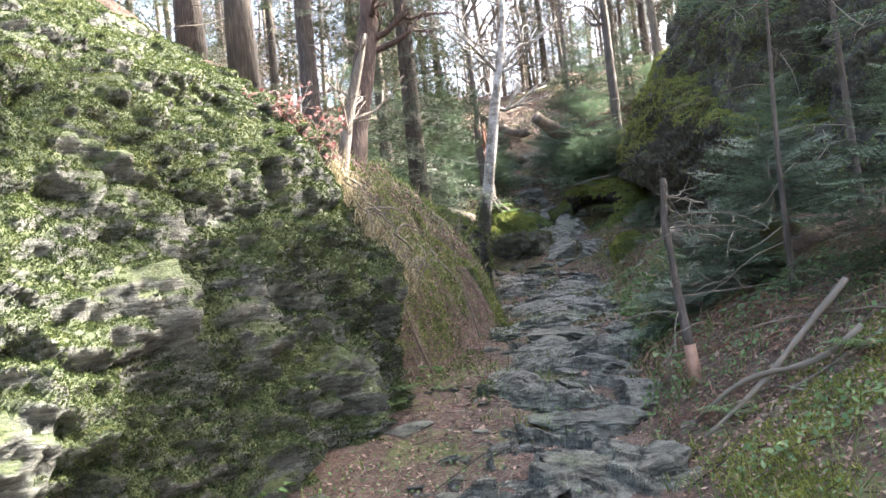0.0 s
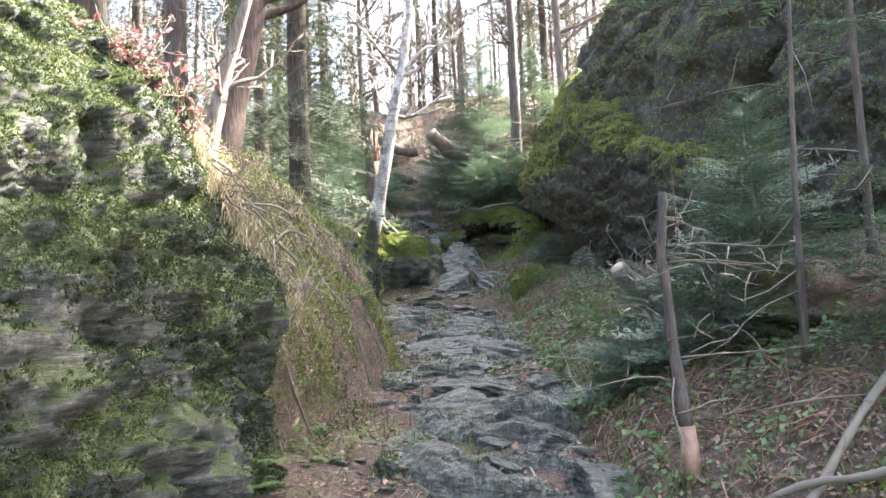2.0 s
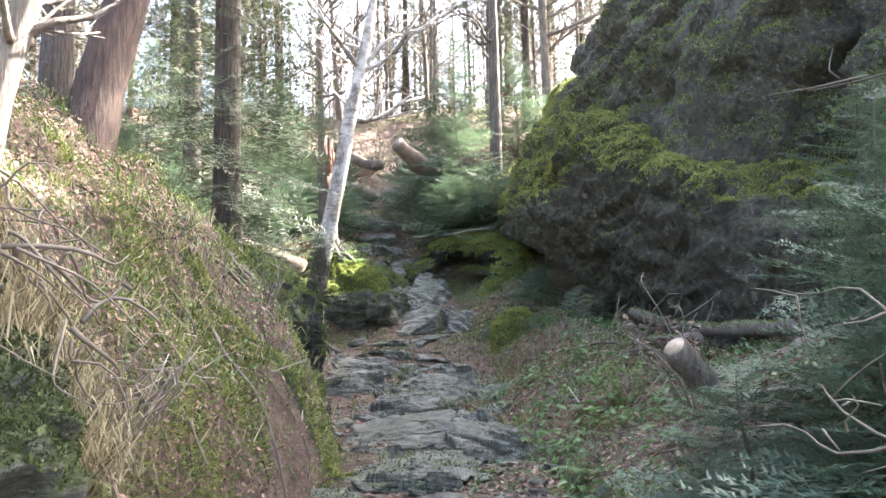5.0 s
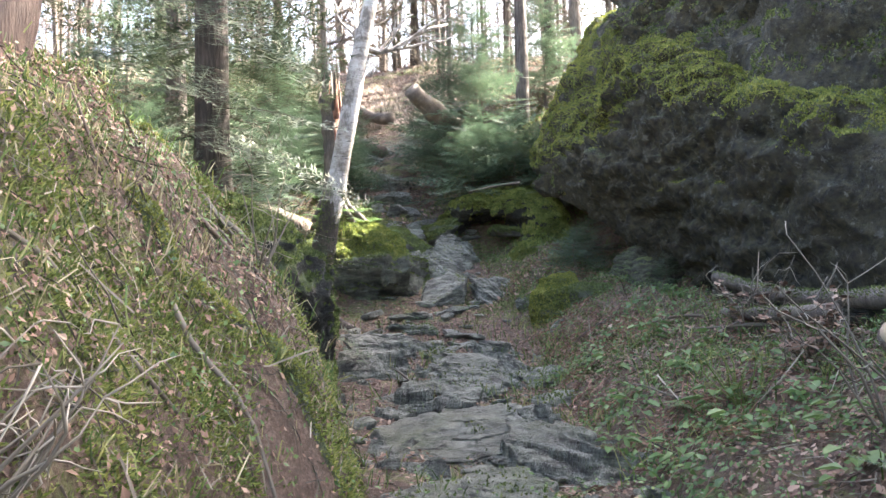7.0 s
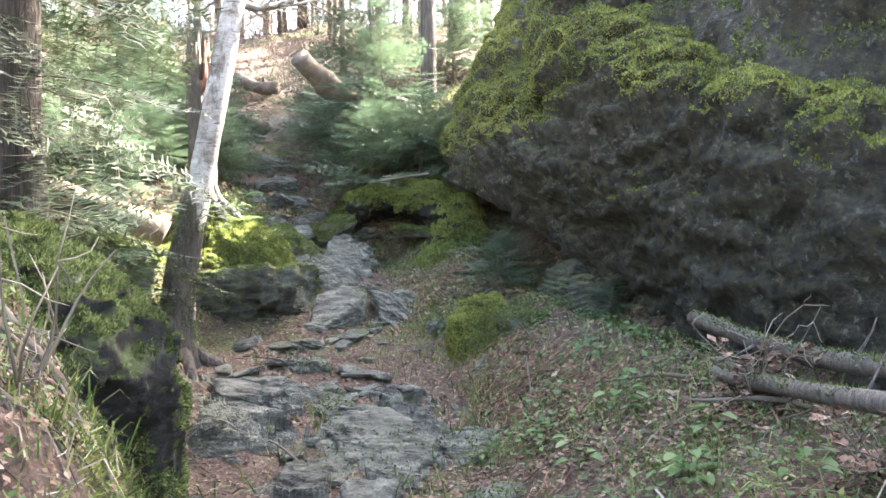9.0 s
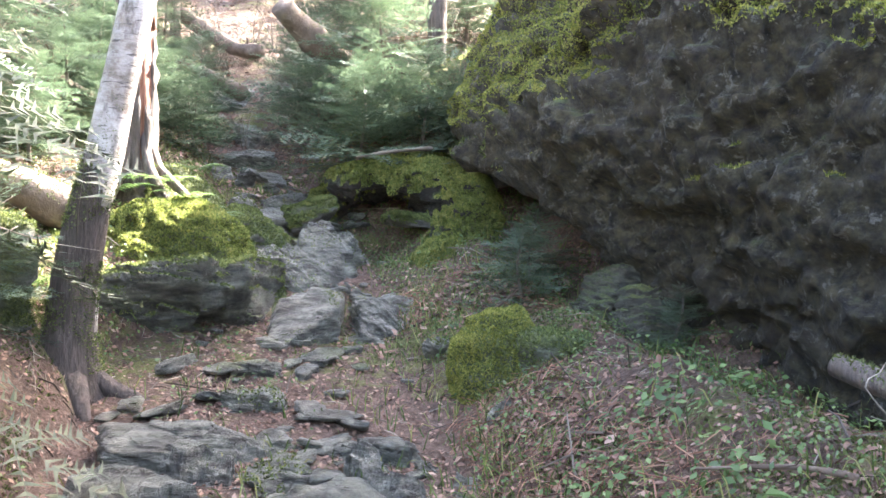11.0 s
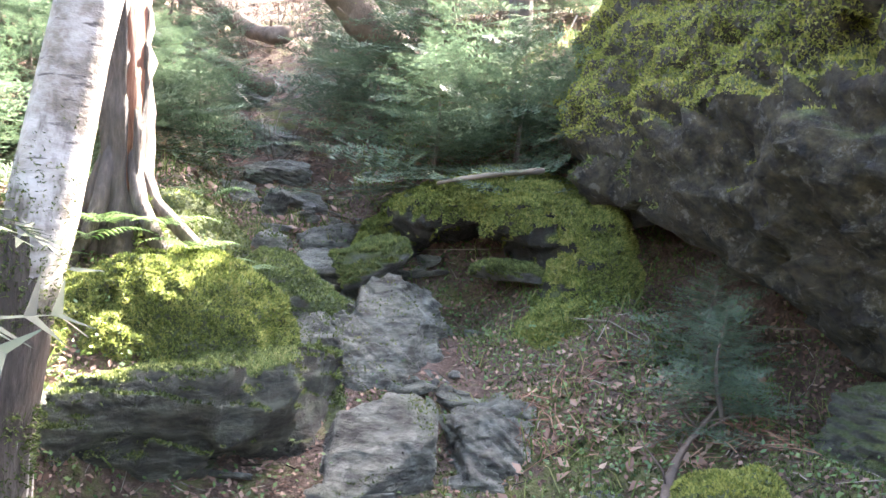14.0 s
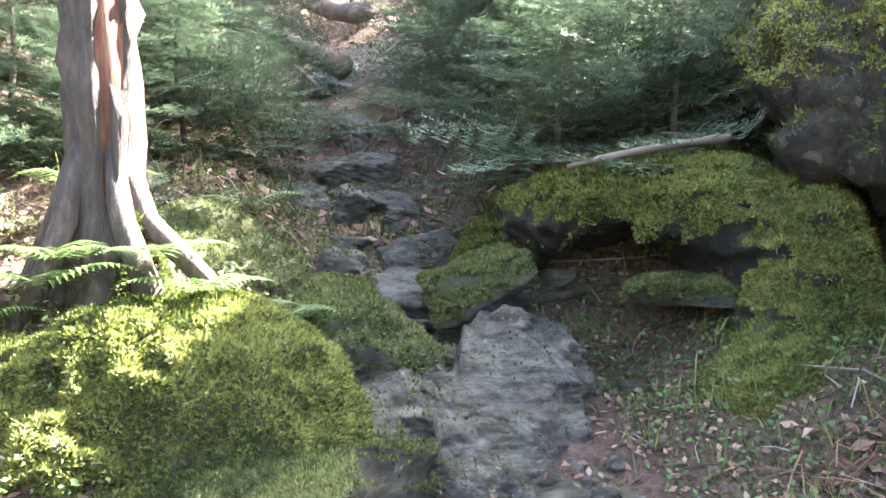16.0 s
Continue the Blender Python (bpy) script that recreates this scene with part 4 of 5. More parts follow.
log("stick", (2.52, 15.42, 3.13), (3.13, 15.33, 3.225), .010, .019, TWIG, "pale dead stick lying on the moss", 13, False, 2, 0, 0.015)


def ground_root(ys, xs, r, label, moss, seed):
    """A root that follows the ground down the bank, with moss along its back."""
    x, y = np.linspace(*xs, 16), np.linspace(*ys, 16) + 0.06 * np.sin(np.arange(16) * 0.9 + seed)
    pts = np.stack([x, y, ground(x, y) - r * 0.1 + 0.5 * r * np.sin(np.arange(16) * 0.8 + seed)], 1)
    at = tuple(pts[0])
    top = thing("mossy_root", at, label, "root")
    geo = tube(Geo(), pts - pts[0], np.linspace(r, r * 0.5, 16) * (1 + 0.35 * np.sin(np.arange(16) * 1.7)), 18, 0.9, seed)
    part("wood", geo, MOSSY, top)
    p, n = surface_points(geo, moss, seed, lambda p, n: n[:, 2] > -0.3)
    tagged(part("moss", tufts(p, n, 0.02, 0.01, seed, 0.8), YELLOW_MOSS, top, "bright moss along the root", False), kind="stuff")


ground_root((8.75, 9.05), (-.25, .72), .05, "long root ridge covered in moss down the bank", 4000, 14)
ground_root((9.6, 10.2), (-.9, .1), .05, "mossy root along the edge of the bank", 4000, 16)


def stump():
    """The broken standing stump: grey bark, a split of orange decayed wood, splintered top, spreading roots."""
    at = (.88, 15.25, ground_at(.88, 15.25) - 0.05)
    top = thing("broken_stump", at, "tall broken tree stump with orange decayed wood showing", "stump")
    rng = np.random.default_rng(5)
    zs = np.linspace(0, 1.62, 20)
    ang = np.arange(28) * 2 * math.pi / 28
    v = []
    for z in zs:
        r = 0.112 + 0.015 * math.exp(-z / 0.5) + 0.06 * math.exp(-z / 0.16)
        r = r * (1 + 0.10 * np.cos(ang * 5 + 1) * math.exp(-z / 0.5)) + 0.012 * rng.normal(size=28)
        r -= 0.055 * np.exp(-((ang - 5.0 + 0.1 * z) / 0.09) ** 2) + 0.07 * np.exp(-((ang - 5.35) / 0.26) ** 4) * min(1, max(0, (z - 0.62) / 0.15))
        v.append(np.stack([r * np.cos(ang) + 0.05 * z - 0.04 * z * z, r * np.sin(ang), np.full(28, z) + (z > 1.55) * rng.uniform(-0.3, 0.28, 28)], 1))
    i, j = np.meshgrid(np.arange(19), np.arange(28), indexing="ij")
    f = np.stack([i * 28 + j, i * 28 + (j + 1) % 28, (i + 1) * 28 + (j + 1) % 28, (i + 1) * 28 + j], -1).reshape(-1, 4)
    part("bark", Geo().add(np.concatenate(v), f), DARK_BARK, top)
    core = tube(Geo(), [(0, 0, 0.1), (0.02, 0, 0.8), (0.03, 0, 1.35)], [.09, .09, .09], 20, 0.1, 3)
    part("heartwood", core, RED_WOOD, top, "orange decayed heartwood")
    for k in range(14):
        a = rng.uniform(0, 2 * math.pi)
        p = np.array([0.09 * math.cos(a) + 0.02, 0.09 * math.sin(a), 1.25])
        part("splinter", tube(Geo(), curve_pts(p, p + np.array([rng.normal(0, .02), rng.normal(0, .02), rng.uniform(0.2, 0.5)]), 4, 0.01, rng), (.025, .02, .012, .003), 5), RED_WOOD, top)
    for a, ln in ((.6, .3), (1.8, .3), (3.0, .34), (-.35, .5), (-.95, .42), (-2.2, .36)):
        e = np.array([math.cos(a), math.sin(a)])
        ends = [(*(e * 0.07), .5), (*(e * 0.15), .25), (*(e * ln * 0.7), .06), (*(e * ln), -.08)]
        part("root", tube(Geo(), ends, (.03, .04, .036, .018), 10, 0.3, 6), DARK_BARK, top)
    skirt = tube(Geo(), [(0, 0, 0), (0, 0, .2), (.01, 0, .55)], (.2, .16, .135), 24, 0.15, 4)
    p, n = surface_points(skirt, 1600, 6, lambda p, n: 0.5 * fbm(p, 0.12, 3, 3) - 2.4 * p[:, 2] + 0.8 * p[:, 0] / 0.2 > 0.1)
    tagged(part("moss", tufts(p, n, 0.022, 0.010, 4, 0.6), MOSS, top, "moss climbing the stump's foot", False), kind="stuff")


stump()


def sapling_trunk():
    at = (1.62, 5.48, ground_at(1.62, 5.48) - 0.03)
    top = thing("dead_sapling", at, "thin dead sapling with peeled orange base and bare twigs", "tree")
    rng = np.random.default_rng(15)
    h = 2.06 - at[2]
    pts = np.array([(0, 0, 0), (0.0, 0.02, 0.25), (-.03, .05, h * 0.5), (-.05, .07, h * 0.8), (-.02, .08, h)])
    line = np.stack([np.interp(np.linspace(.25, h, 22), pts[:, 2], pts[:, i]) for i in range(3)], 1)
    part("trunk", tube(Geo(), line, np.linspace(.031, .018, 22) * np.random.default_rng(8).uniform(0.9, 1.15, 22), 12, 0.35), DARK_BARK, top)
    part("peeled_base", tube(Geo(), [(0.005, 0, -.02), (0.005, 0, .1), (0, .02, .27)], (.046, .041, .0365), 12, 0.1), PEELED, top, "orange peeled trunk base")
    for k in range(15):
        z = rng.uniform(0.45, h * 0.97)
        a = rng.uniform(0, 2 * math.pi)
        ln = rng.uniform(0.2, 0.75)
        p = np.array([-.03, .05, z])
        e = p + ln * np.array([math.cos(a), math.sin(a), rng.uniform(-.35, .25)])
        g = tube(Geo(), curve_pts(p, e, 7, 0.04, rng), np.linspace(.0045, .0012, 7), 5)
        for q in range(3):
            s = p + (e - p) * rng.uniform(0.3, 0.9)
            tube(g, curve_pts(s, s + rng.normal(0, 0.1, 3), 4, 0.01, rng), (.004, .003, .002, .001), 4)
        part("twig", g, TWIG, top)


sapling_trunk()


# ---- trees ----
def spray(needles, seed, twigs=9):
    """A flat branch of unit length along x, with side twigs and needles as thin leaves."""
    rng = np.random.default_rng(seed)
    v = []
    lines = [(np.zeros(3), np.array([1.0, 0, -0.06]))]
    for t in np.linspace(0.1, 0.93, twigs):
        for sgn in (-1, 1):
            a = radians(rng.uniform(42, 62))
            ln = 0.52 * (1 - t * 0.8) * rng.uniform(0.7, 1.15)
            s = np.array([t, 0, -0.06 * t])
            lines.append((s, s + ln * np.array([math.cos(a), sgn * math.sin(a), rng.uniform(-.25, .05)])))
    for a, b in lines:
        d = b - a
        ln = np.linalg.norm(d)
        d /= ln
        side = np.cross(d, (0, 0, 1))
        v.append([a - side * 0.004, a + side * 0.004, b])
        k = max(2, int(ln / needles))
        for t in (np.arange(k) + rng.random(k)) / k:
            p = a + d * ln * t
            for sgn in (-1, 1):
                n = d * 0.55 + side * sgn + np.array([0, 0, rng.uniform(-.15, .45)])
                n *= rng.uniform(0.75, 1.2) * max(needles * 1.1, 0.055) / np.linalg.norm(n)
                v.append([p - d * max(needles * 0.12, 0.007), p + d * max(needles * 0.12, 0.007), p + n])
    v = np.array(v).reshape(-1, 3)
    return v


FINE = [spray(0.026, k) for k in range(3)]
MEDIUM = [spray(0.032, 20 + k, 8) for k in range(3)]
COARSE = [spray(0.07, 10 + k, 8) for k in range(3)]


def put_sprays(geo, proto, at, yaw, tilt, size, roll=0.0):
    m = np.array((Matrix.Rotation(yaw, 3, "Z") @ Matrix.Rotation(-tilt, 3, "Y") @ Matrix.Rotation(roll, 3, "X")))
    v = proto * size
    geo.add(v @ m.T + at, np.arange(len(v)).reshape(-1, 3))


def conifer(name, at, height, radius, trunk_r, low, count, seed, label, protos=None, needles=None, lean=(0, 0), dead=0, group="", tilt=(0.25, -0.45), bark=None):
    protos, needles, bark = protos or COARSE, needles or SPRUCE_NEEDLES, bark or DARK_BARK
    rng = np.random.default_rng(seed)
    top = thing(name, at, label, "tree", group)
    n = 9
    t = np.linspace(0, 1, n)
    pts = np.stack([lean[0] * t + 0.03 * np.sin(t * 5 + seed), lean[1] * t, height * t - 0.15 * (t == 0)], 1)
    rad = trunk_r * (1 - 0.93 * t)
    rad[0] *= 1.35
    part("trunk", tube(Geo(), pts, rad, 10, 0.12, seed), bark, top)
    g = Geo()
    for k in range(count):
        f = low + (1 - low) * ((k + rng.random()) / count) ** 0.9
        p = np.array([np.interp(f, t, pts[:, i]) for i in range(3)])
        ln = radius * (1 - f) ** 0.75 * rng.uniform(0.65, 1.15) / (1 - low) ** 0.75 + 0.08 * radius
        put_sprays(g, protos[k % len(protos)], p, k * 2.4 + rng.normal(0, 0.3), tilt[1] + (tilt[0] - tilt[1]) * f + rng.normal(0, 0.12), ln, rng.normal(0, 0.25))
    part("crown", g, needles, top, smooth=False)
    if dead:
        g = Geo()
        for k in range(dead):
            f = rng.uniform(0.06, low + 0.12)
            p = np.array([np.interp(f, t, pts[:, i]) for i in range(3)])
            a = rng.uniform(0, 2 * math.pi)
            e = p + radius * rng.uniform(0.3, 0.9) * np.array([math.cos(a), math.sin(a), rng.uniform(-.4, .15)])
            tube(g, curve_pts(p, e, 6, 0.06, rng), np.linspace(.0055, .0012, 6), 4)
            for q in range(4):
                s = p + (e - p) * rng.uniform(0.25, 0.95)
                tube(g, curve_pts(s, s + rng.normal(0, 0.16, 3), 4, 0.02, rng), (.0035, .003, .002, .001), 3)
        tagged(part("deadwood", g, TWIG, top, "bare dead lower branches"), kind="stuff")
    return top


def bare_tree(name, pts, rad, seed, label, bark, limbs=16, spread=1.6, start=0.35, group="", depth=2):
    """A leafless tree along the trunk line pts, with limbs that fork."""
    rng = np.random.default_rng(seed)
    pts = np.asarray(pts, float)
    top = thing(name, tuple(pts[0]), label, "tree", group)
    loc = pts - pts[0]
    t = np.linspace(0, 1, len(pts))
    tt = np.linspace(0, 1, 14)
    line = np.stack([np.interp(tt, t, loc[:, i]) for i in range(3)], 1)
    line[1:-1] = (line[:-2] + 2 * line[1:-1] + line[2:]) / 4
    radii = np.interp(tt, t, rad)
    part("trunk", tube(Geo(), line, radii, 12, 0.2, seed), bark, top)
    g = Geo()

    def limb(p, way, ln, r, level):
        e = p + way * ln
        c = curve_pts(p, e, 6, ln * 0.07, rng)
        tube(g, c, np.linspace(r, r * 0.3, 6), 5 if level else 6)
        if level < depth:
            for q in range(4):
                s = c[int(rng.integers(1, 6))]
                w = way + rng.normal(0, 0.55, 3) + np.array([0, 0, 0.2])
                limb(s, w / np.linalg.norm(w), ln * rng.uniform(0.35, 0.6), r * 0.45, level + 1)

    for k in range(limbs):
        f = rng.uniform(start, 0.98)
        p = np.array([np.interp(f, tt, line[:, i]) for i in range(3)])
        a = rng.uniform(0, 2 * math.pi)
        way = np.array([math.cos(a), math.sin(a), rng.uniform(0.3, 1.1)])
        limb(p, way / np.linalg.norm(way), spread * (1.15 - f) * rng.uniform(0.6, 1.3), float(np.interp(f, tt, radii)) * 0.45, 0)
    part("crown", g, bark, top, "bare forking branches")
    return top


bare_tree("birch_tree", [(.60, 13.62, 1.62), (.66, 13.54, 2.3), (.86, 13.42, 3.2), (1.0, 13.42, 4.0), (1.2, 13.5, 4.9), (1.42, 13.6, 5.8), (1.5, 13.8, 8), (1.8, 14, 10.5)],
          (.15, .098, .088, .08, .07, .055, .035, .012), 3, "leaning white-barked birch with a dark mossy foot", BIRCH, 15, 2.2, 0.42)
bare_tree("dead_tree", [(-.9, 9.0, 2.6), (-.72, 9.1, 3.4), (-.5, 9.2, 4.3), (-.3, 9.3, 6.0), (-.2, 9.4, 9.0)], (.17, .13, .11, .08, .03), 4, "leaning dead conifer with reddish-brown bark", DEAD_BARK, 12, 0.9, 0.4)
bare_tree("dead_tree", [(-.72, 7.05, 2.35), (-.62, 7.0, 2.75), (-.55, 7.05, 3.1), (-.42, 7.0, 3.45), (-.35, 7.0, 3.7)], (.07, .05, .045, .035, .012), 5, "twisted grey dead snag on the bank's crest", BARK, 7, 0.6, 0.3)
bare_tree("young_tree", [(3.8, 17.4, 4.0), (3.82, 17.4, 6.5), (3.8, 17.4, 9), (3.85, 17.5, 13)], (.11, .08, .07, .02), 6, "slim straight bare tree trunk on the slope", DARK_BARK, 16, 1.2, 0.35)

birch = [o for o in scene.objects if o.name == "birch_tree"][0]
foot = tube(Geo(), [(0, 0, -.2), (.01, -.01, .1), (.03, -.04, .35), (.055, -.07, .62), (.09, -.095, .8), (.127, -.12, .98), (.16, -.14, 1.15), (.21, -.165, 1.35), (.27, -.2, 1.6)], (.31, .2, .142, .112, .105, .098, .093, .086, .06), 24, 0.2, 9)
part("foot", foot, DARK_BARK, birch, "dark rough bark at the birch's foot")
for a, ln in ((-.3, .6), (-1.2, .45), (-2.2, .5), (.9, .4), (2.5, .5)):
    e = np.array([math.cos(a), math.sin(a)])
    part("root", tube(Geo(), [(*(e * .1), .12), (*(e * .25), .02), (*(e * ln * .8), -.08), (*(e * ln), -.2)], (.07, .055, .035, .02), 8, 0.25, 5), DARK_BARK, birch)
p, n = surface_points(foot, 5000, 4, lambda p, n: fbm(p, 0.2, 3, 3) > 0.0)
tagged(part("moss", tufts(p, n, 0.02, 0.009, 4, 0.6), MOSS, birch, "moss round the birch's foot", False), kind="stuff")

conifer("spruce_tree", (-.2, 12.3, ground_at(-.2, 12.3)), 11, 1.3, .17, .04, 210, 61, "dark spruce with drooping branches beside the gully", MEDIUM, dead=20)
conifer("spruce_tree", (-1.5, 11.2, ground_at(-1.5, 11.2)), 12, 1.2, .14, .2, 110, 62, "tall dark spruce on the bank with dead lower branches", MEDIUM, dead=34)
conifer("spruce_tree", (-.9, 15.4, ground_at(-.9, 15.4)), 9, 1.2, .13, .08, 120, 63, "dense spruce on the slope above the gully", MEDIUM, dead=20)
conifer("spruce_tree", (-1.7, 8.2, ground_at(-1.7, 8.2)), 12, 1.2, .13, .4, 80, 64, "tall spruce with bare trunk on the bank", dead=40)
conifer("spruce_tree", (-2.6, 9.6, ground_at(-2.6, 9.6)), 13, 1.3, .14, .4, 80, 65, "tall spruce with bare trunk on the bank", dead=40)

# young firs in the gully
FIRS = ((3.3, 16.1, 1.15, 1.0), (2.75, 16.25, 1.0, 1.0), (3.7, 16.2, .9, .8), (3.1, 17.0, 1.5, 1.1), (3.6, 19.6, 2.4, 1.1), (.2, 19.6, 2.4, 1.1), (-.7, 17.9, 2.2, 1.1), (-1.6, 16.4, 2.2, 1.1), (-.9, 13.6, 1.4, .9), (4.4, 18.2, 2.0, 1.0), (-1.0, 11.4, 1.5, .9), (.9, 17.2, 1.2, .8), (.4, 18.4, 2.0, 1.0), (1.0, 19.8, 2.0, .9),
        (2.75, 6.85, 1.5, 1.0), (2.2, 7.25, .75, .65), (3.2, 7.6, 1.6, .9), (3.3, 13.86, .55, .42), (3.62, 14.4, .6, .45), (3.75, 12.75, .4, .3), (.25, 16.4, 1.3, .8), (-.2, 15.9, 1.2, .8), (-.45, 15.1, 1.0, .7), (.6, 17.1, 1.4, .8), (.15, 15.5, .8, .6),
        (.15, 13.3, .9, .6), (3.1, 5.4, 1.3, .9), (.55, 16.2, .7, .5), (2.65, 17.9, 1.3, .85), (1.3, 17.7, .9, .65), (2.6, 19.0, 1.3, .8), (1.4, 18.9, 1.2, .8), (1.9, 7.0, .5, .5), (2.35, 6.6, .8, .7))
for k, (x, y, h, r) in enumerate(FIRS):
    conifer("young_fir", (x, y, 3.12 if 15.8 < y < 16.9 and x > 2.4 else ground_at(x, y)), h, r, .008 + .01 * h, .06, int(46 + 20 * h), 400 + k,
            "young fir with flat blue-green sprays" if h > 0.9 else "small fir seedling with flat sprays", FINE, FIR_NEEDLES, (0, 0), 0, "young firs of the gully", (0.5, -0.12), BARK)

# the wood behind, on the slope and ridge, with unseen spruces added at right for shade
rng = np.random.default_rng(99)
far_bare = []
for k in range(5):
    hgt = rng.uniform(9, 13)
    lx, ly = rng.normal(0, 0.5, 2)
    far_bare.append(bare_tree("bare_tree", [(0, 0, -0.2), (lx * .2, ly * .2, hgt * .3), (lx * .6, 0, hgt * .6), (lx, ly, hgt)], (.085, .07, .05, .01), 500 + k,
                              "slim leafless tree in the wood on the slope", BARK, 30, 1.9, 0.1, "bare trees of the wood"))
far_spruce = [conifer("spruce_tree", (0, 0, 0), rng.uniform(9, 12), 1.5, .10, .05 + .08 * k, 190, 520 + k, "dark spruce in the wood on the slope; those at far right are added for shade", dead=24, group="spruces of the wood") for k in range(3)]


def plant(protos, k, x, y, size):
    m = pose(x, y, ground_at(x, y), 0, 0, k * 77) @ Matrix.Scale(size, 4)
    if k < len(protos):
        protos[k].matrix_basis = m
    else:
        copy_thing(protos[k % len(protos)], m)


done = 0
while done < 150:
    y = rng.uniform(19, 44)
    x = rng.uniform(-9 - 0.35 * (y - 19), 8 + 0.35 * (y - 19))
    if abs(x - 2.1) < 0.8 and y < 26:
        continue
    plant(far_bare, done, x, y, rng.uniform(0.55, 1.1))
    done += 1
# Unseen spruces at x over 9.5, y under 17, are added to cast shade.
for k, (x, y) in enumerate(((-4.5, 13), (-3.2, 17.5), (-1.6, 19.5), (.2, 22.5), (-5.5, 20), (5.6, 21.5), (7.5, 23), (-8, 16), (-7.5, 9), (3.6, 26), (-2.5, 27), (10.5, 16.2), (11.0, 14.9), (10.5, 13.9), (10.6, 6.6), (10.4, 12.95), (9.9, 9.7), (11.5, 4.5), (7.0, 28), (-7, 28), (5.3, 23.5), (-.6, 31), (10, 33), (-11, 24), (1.6, 37), (6, 38))):
    # Four of the added shade spruces are enlarged to reach the sun's path.
    plant(far_spruce, k, x, y, rng.uniform(0.8, 1.15) * (1.5 if x > 10 and 12.5 < y < 22 else 1))

# ---- litter, grass and low plants ----
def ground_places(count, seed, xr, yr, keep=None):
    """Random places on the ground with their normals; keep(x, y, left, right) gives each place's chance."""
    rng = np.random.default_rng(seed)
    x, y = rng.uniform(*xr, count * 3), rng.uniform(*yr, count * 3)
    if keep:
        ok = rng.random(count * 3) < keep(x, y, along(y, EDGE_L) - x, x - along(y, EDGE_R))
        x, y = x[ok], y[ok]
    x, y = x[:count], y[:count]
    z = ground(x, y)
    e = 0.03
    n = np.stack([-(ground(x + e, y) - z) / e, -(ground(x, y + e) - z) / e, np.ones_like(x)], 1)
    return np.stack([x, y, z], 1), n / np.linalg.norm(n, axis=1)[:, None]


def clear_of_face(x, y, left, right):
    return np.where((y < 7.0) & (left > -0.05), 0.0, 1.0)


def leaves(p, n, size, seed, lift=0.006, curl=0.35):
    """Fallen leaves: bent four-cornered blades lying on the ground."""
    rng = np.random.default_rng(seed)
    k = len(p)
    up = n + rng.normal(0, 0.35, (k, 3))
    up /= np.linalg.norm(up, axis=1)[:, None]
    a = np.cross(up, rng.normal(size=(k, 3)))
    a /= np.linalg.norm(a, axis=1)[:, None]
    b = np.cross(up, a)
    s = size * rng.uniform(0.5, 1.4, k)[:, None]
    c = p + n * (lift + rng.random(k)[:, None] * 0.012)
    bend = up * s * curl * rng.uniform(-.6, 1.0, k)[:, None]
    v = np.stack([c - a * s, c + b * s * 0.55 + bend * 0.5, c + a * s, c - b * s * 0.55 + bend * 0.5, c + bend * 0.1], 1).reshape(-1, 3)
    i = np.arange(k)[:, None] * 5
    return Geo().add(v, np.concatenate([i + [0, 4, 1], i + [1, 4, 2], i + [2, 4, 3], i + [3, 4, 0]]))


def litter_chance(x, y, left, right):
    p = np.stack([x, y, 0 * x], 1)
    on_path = (left < 0) & (right < 0)
    c = np.where(on_path, 0.55, np.where(right > 0, 0.75, 0.95)) + 0.55 * fbm(p, 1.1, 3, 41)
    return c * clear_of_face(x, y, left, right) * np.where((left > 0) & (y > 9.6) & (y < 11.3), 0.3, 1.0)


p, n = ground_places(80000, 51, (-3, 5.2), (2.0, 19), litter_chance)
tagged(part("leaf_litter", leaves(p, n, 0.015, 5), LEAF_LITTER, smooth=False), "brown and pinkish dead leaves strewn over the ground", "leaf litter", kind="stuff")


def big_leaf_chance(x, y, left, right):
    return np.exp(-((x - 3.0) / 0.5) ** 2 - ((y - 14.1) / 0.55) ** 2) + np.exp(-((x - 2.8) / 0.35) ** 2 - ((y - 12.3) / 0.7) ** 2) + 0.5 * np.exp(-((x - 2.1) / 0.7) ** 2 - ((y - 7) / 2.0) ** 2) + 0.35 * np.exp(-((x - .1) / 0.4) ** 2 - ((y - 6.6) / 1.2) ** 2)


p, n = ground_places(2600, 52, (-.4, 4), (4, 15.5), big_leaf_chance)
tagged(part("leaf_litter", leaves(p, n, 0.032, 6, 0.012, 0.9), LEAF_LITTER, smooth=False), "larger curled dry leaves in drifts", "leaf litter", kind="stuff")


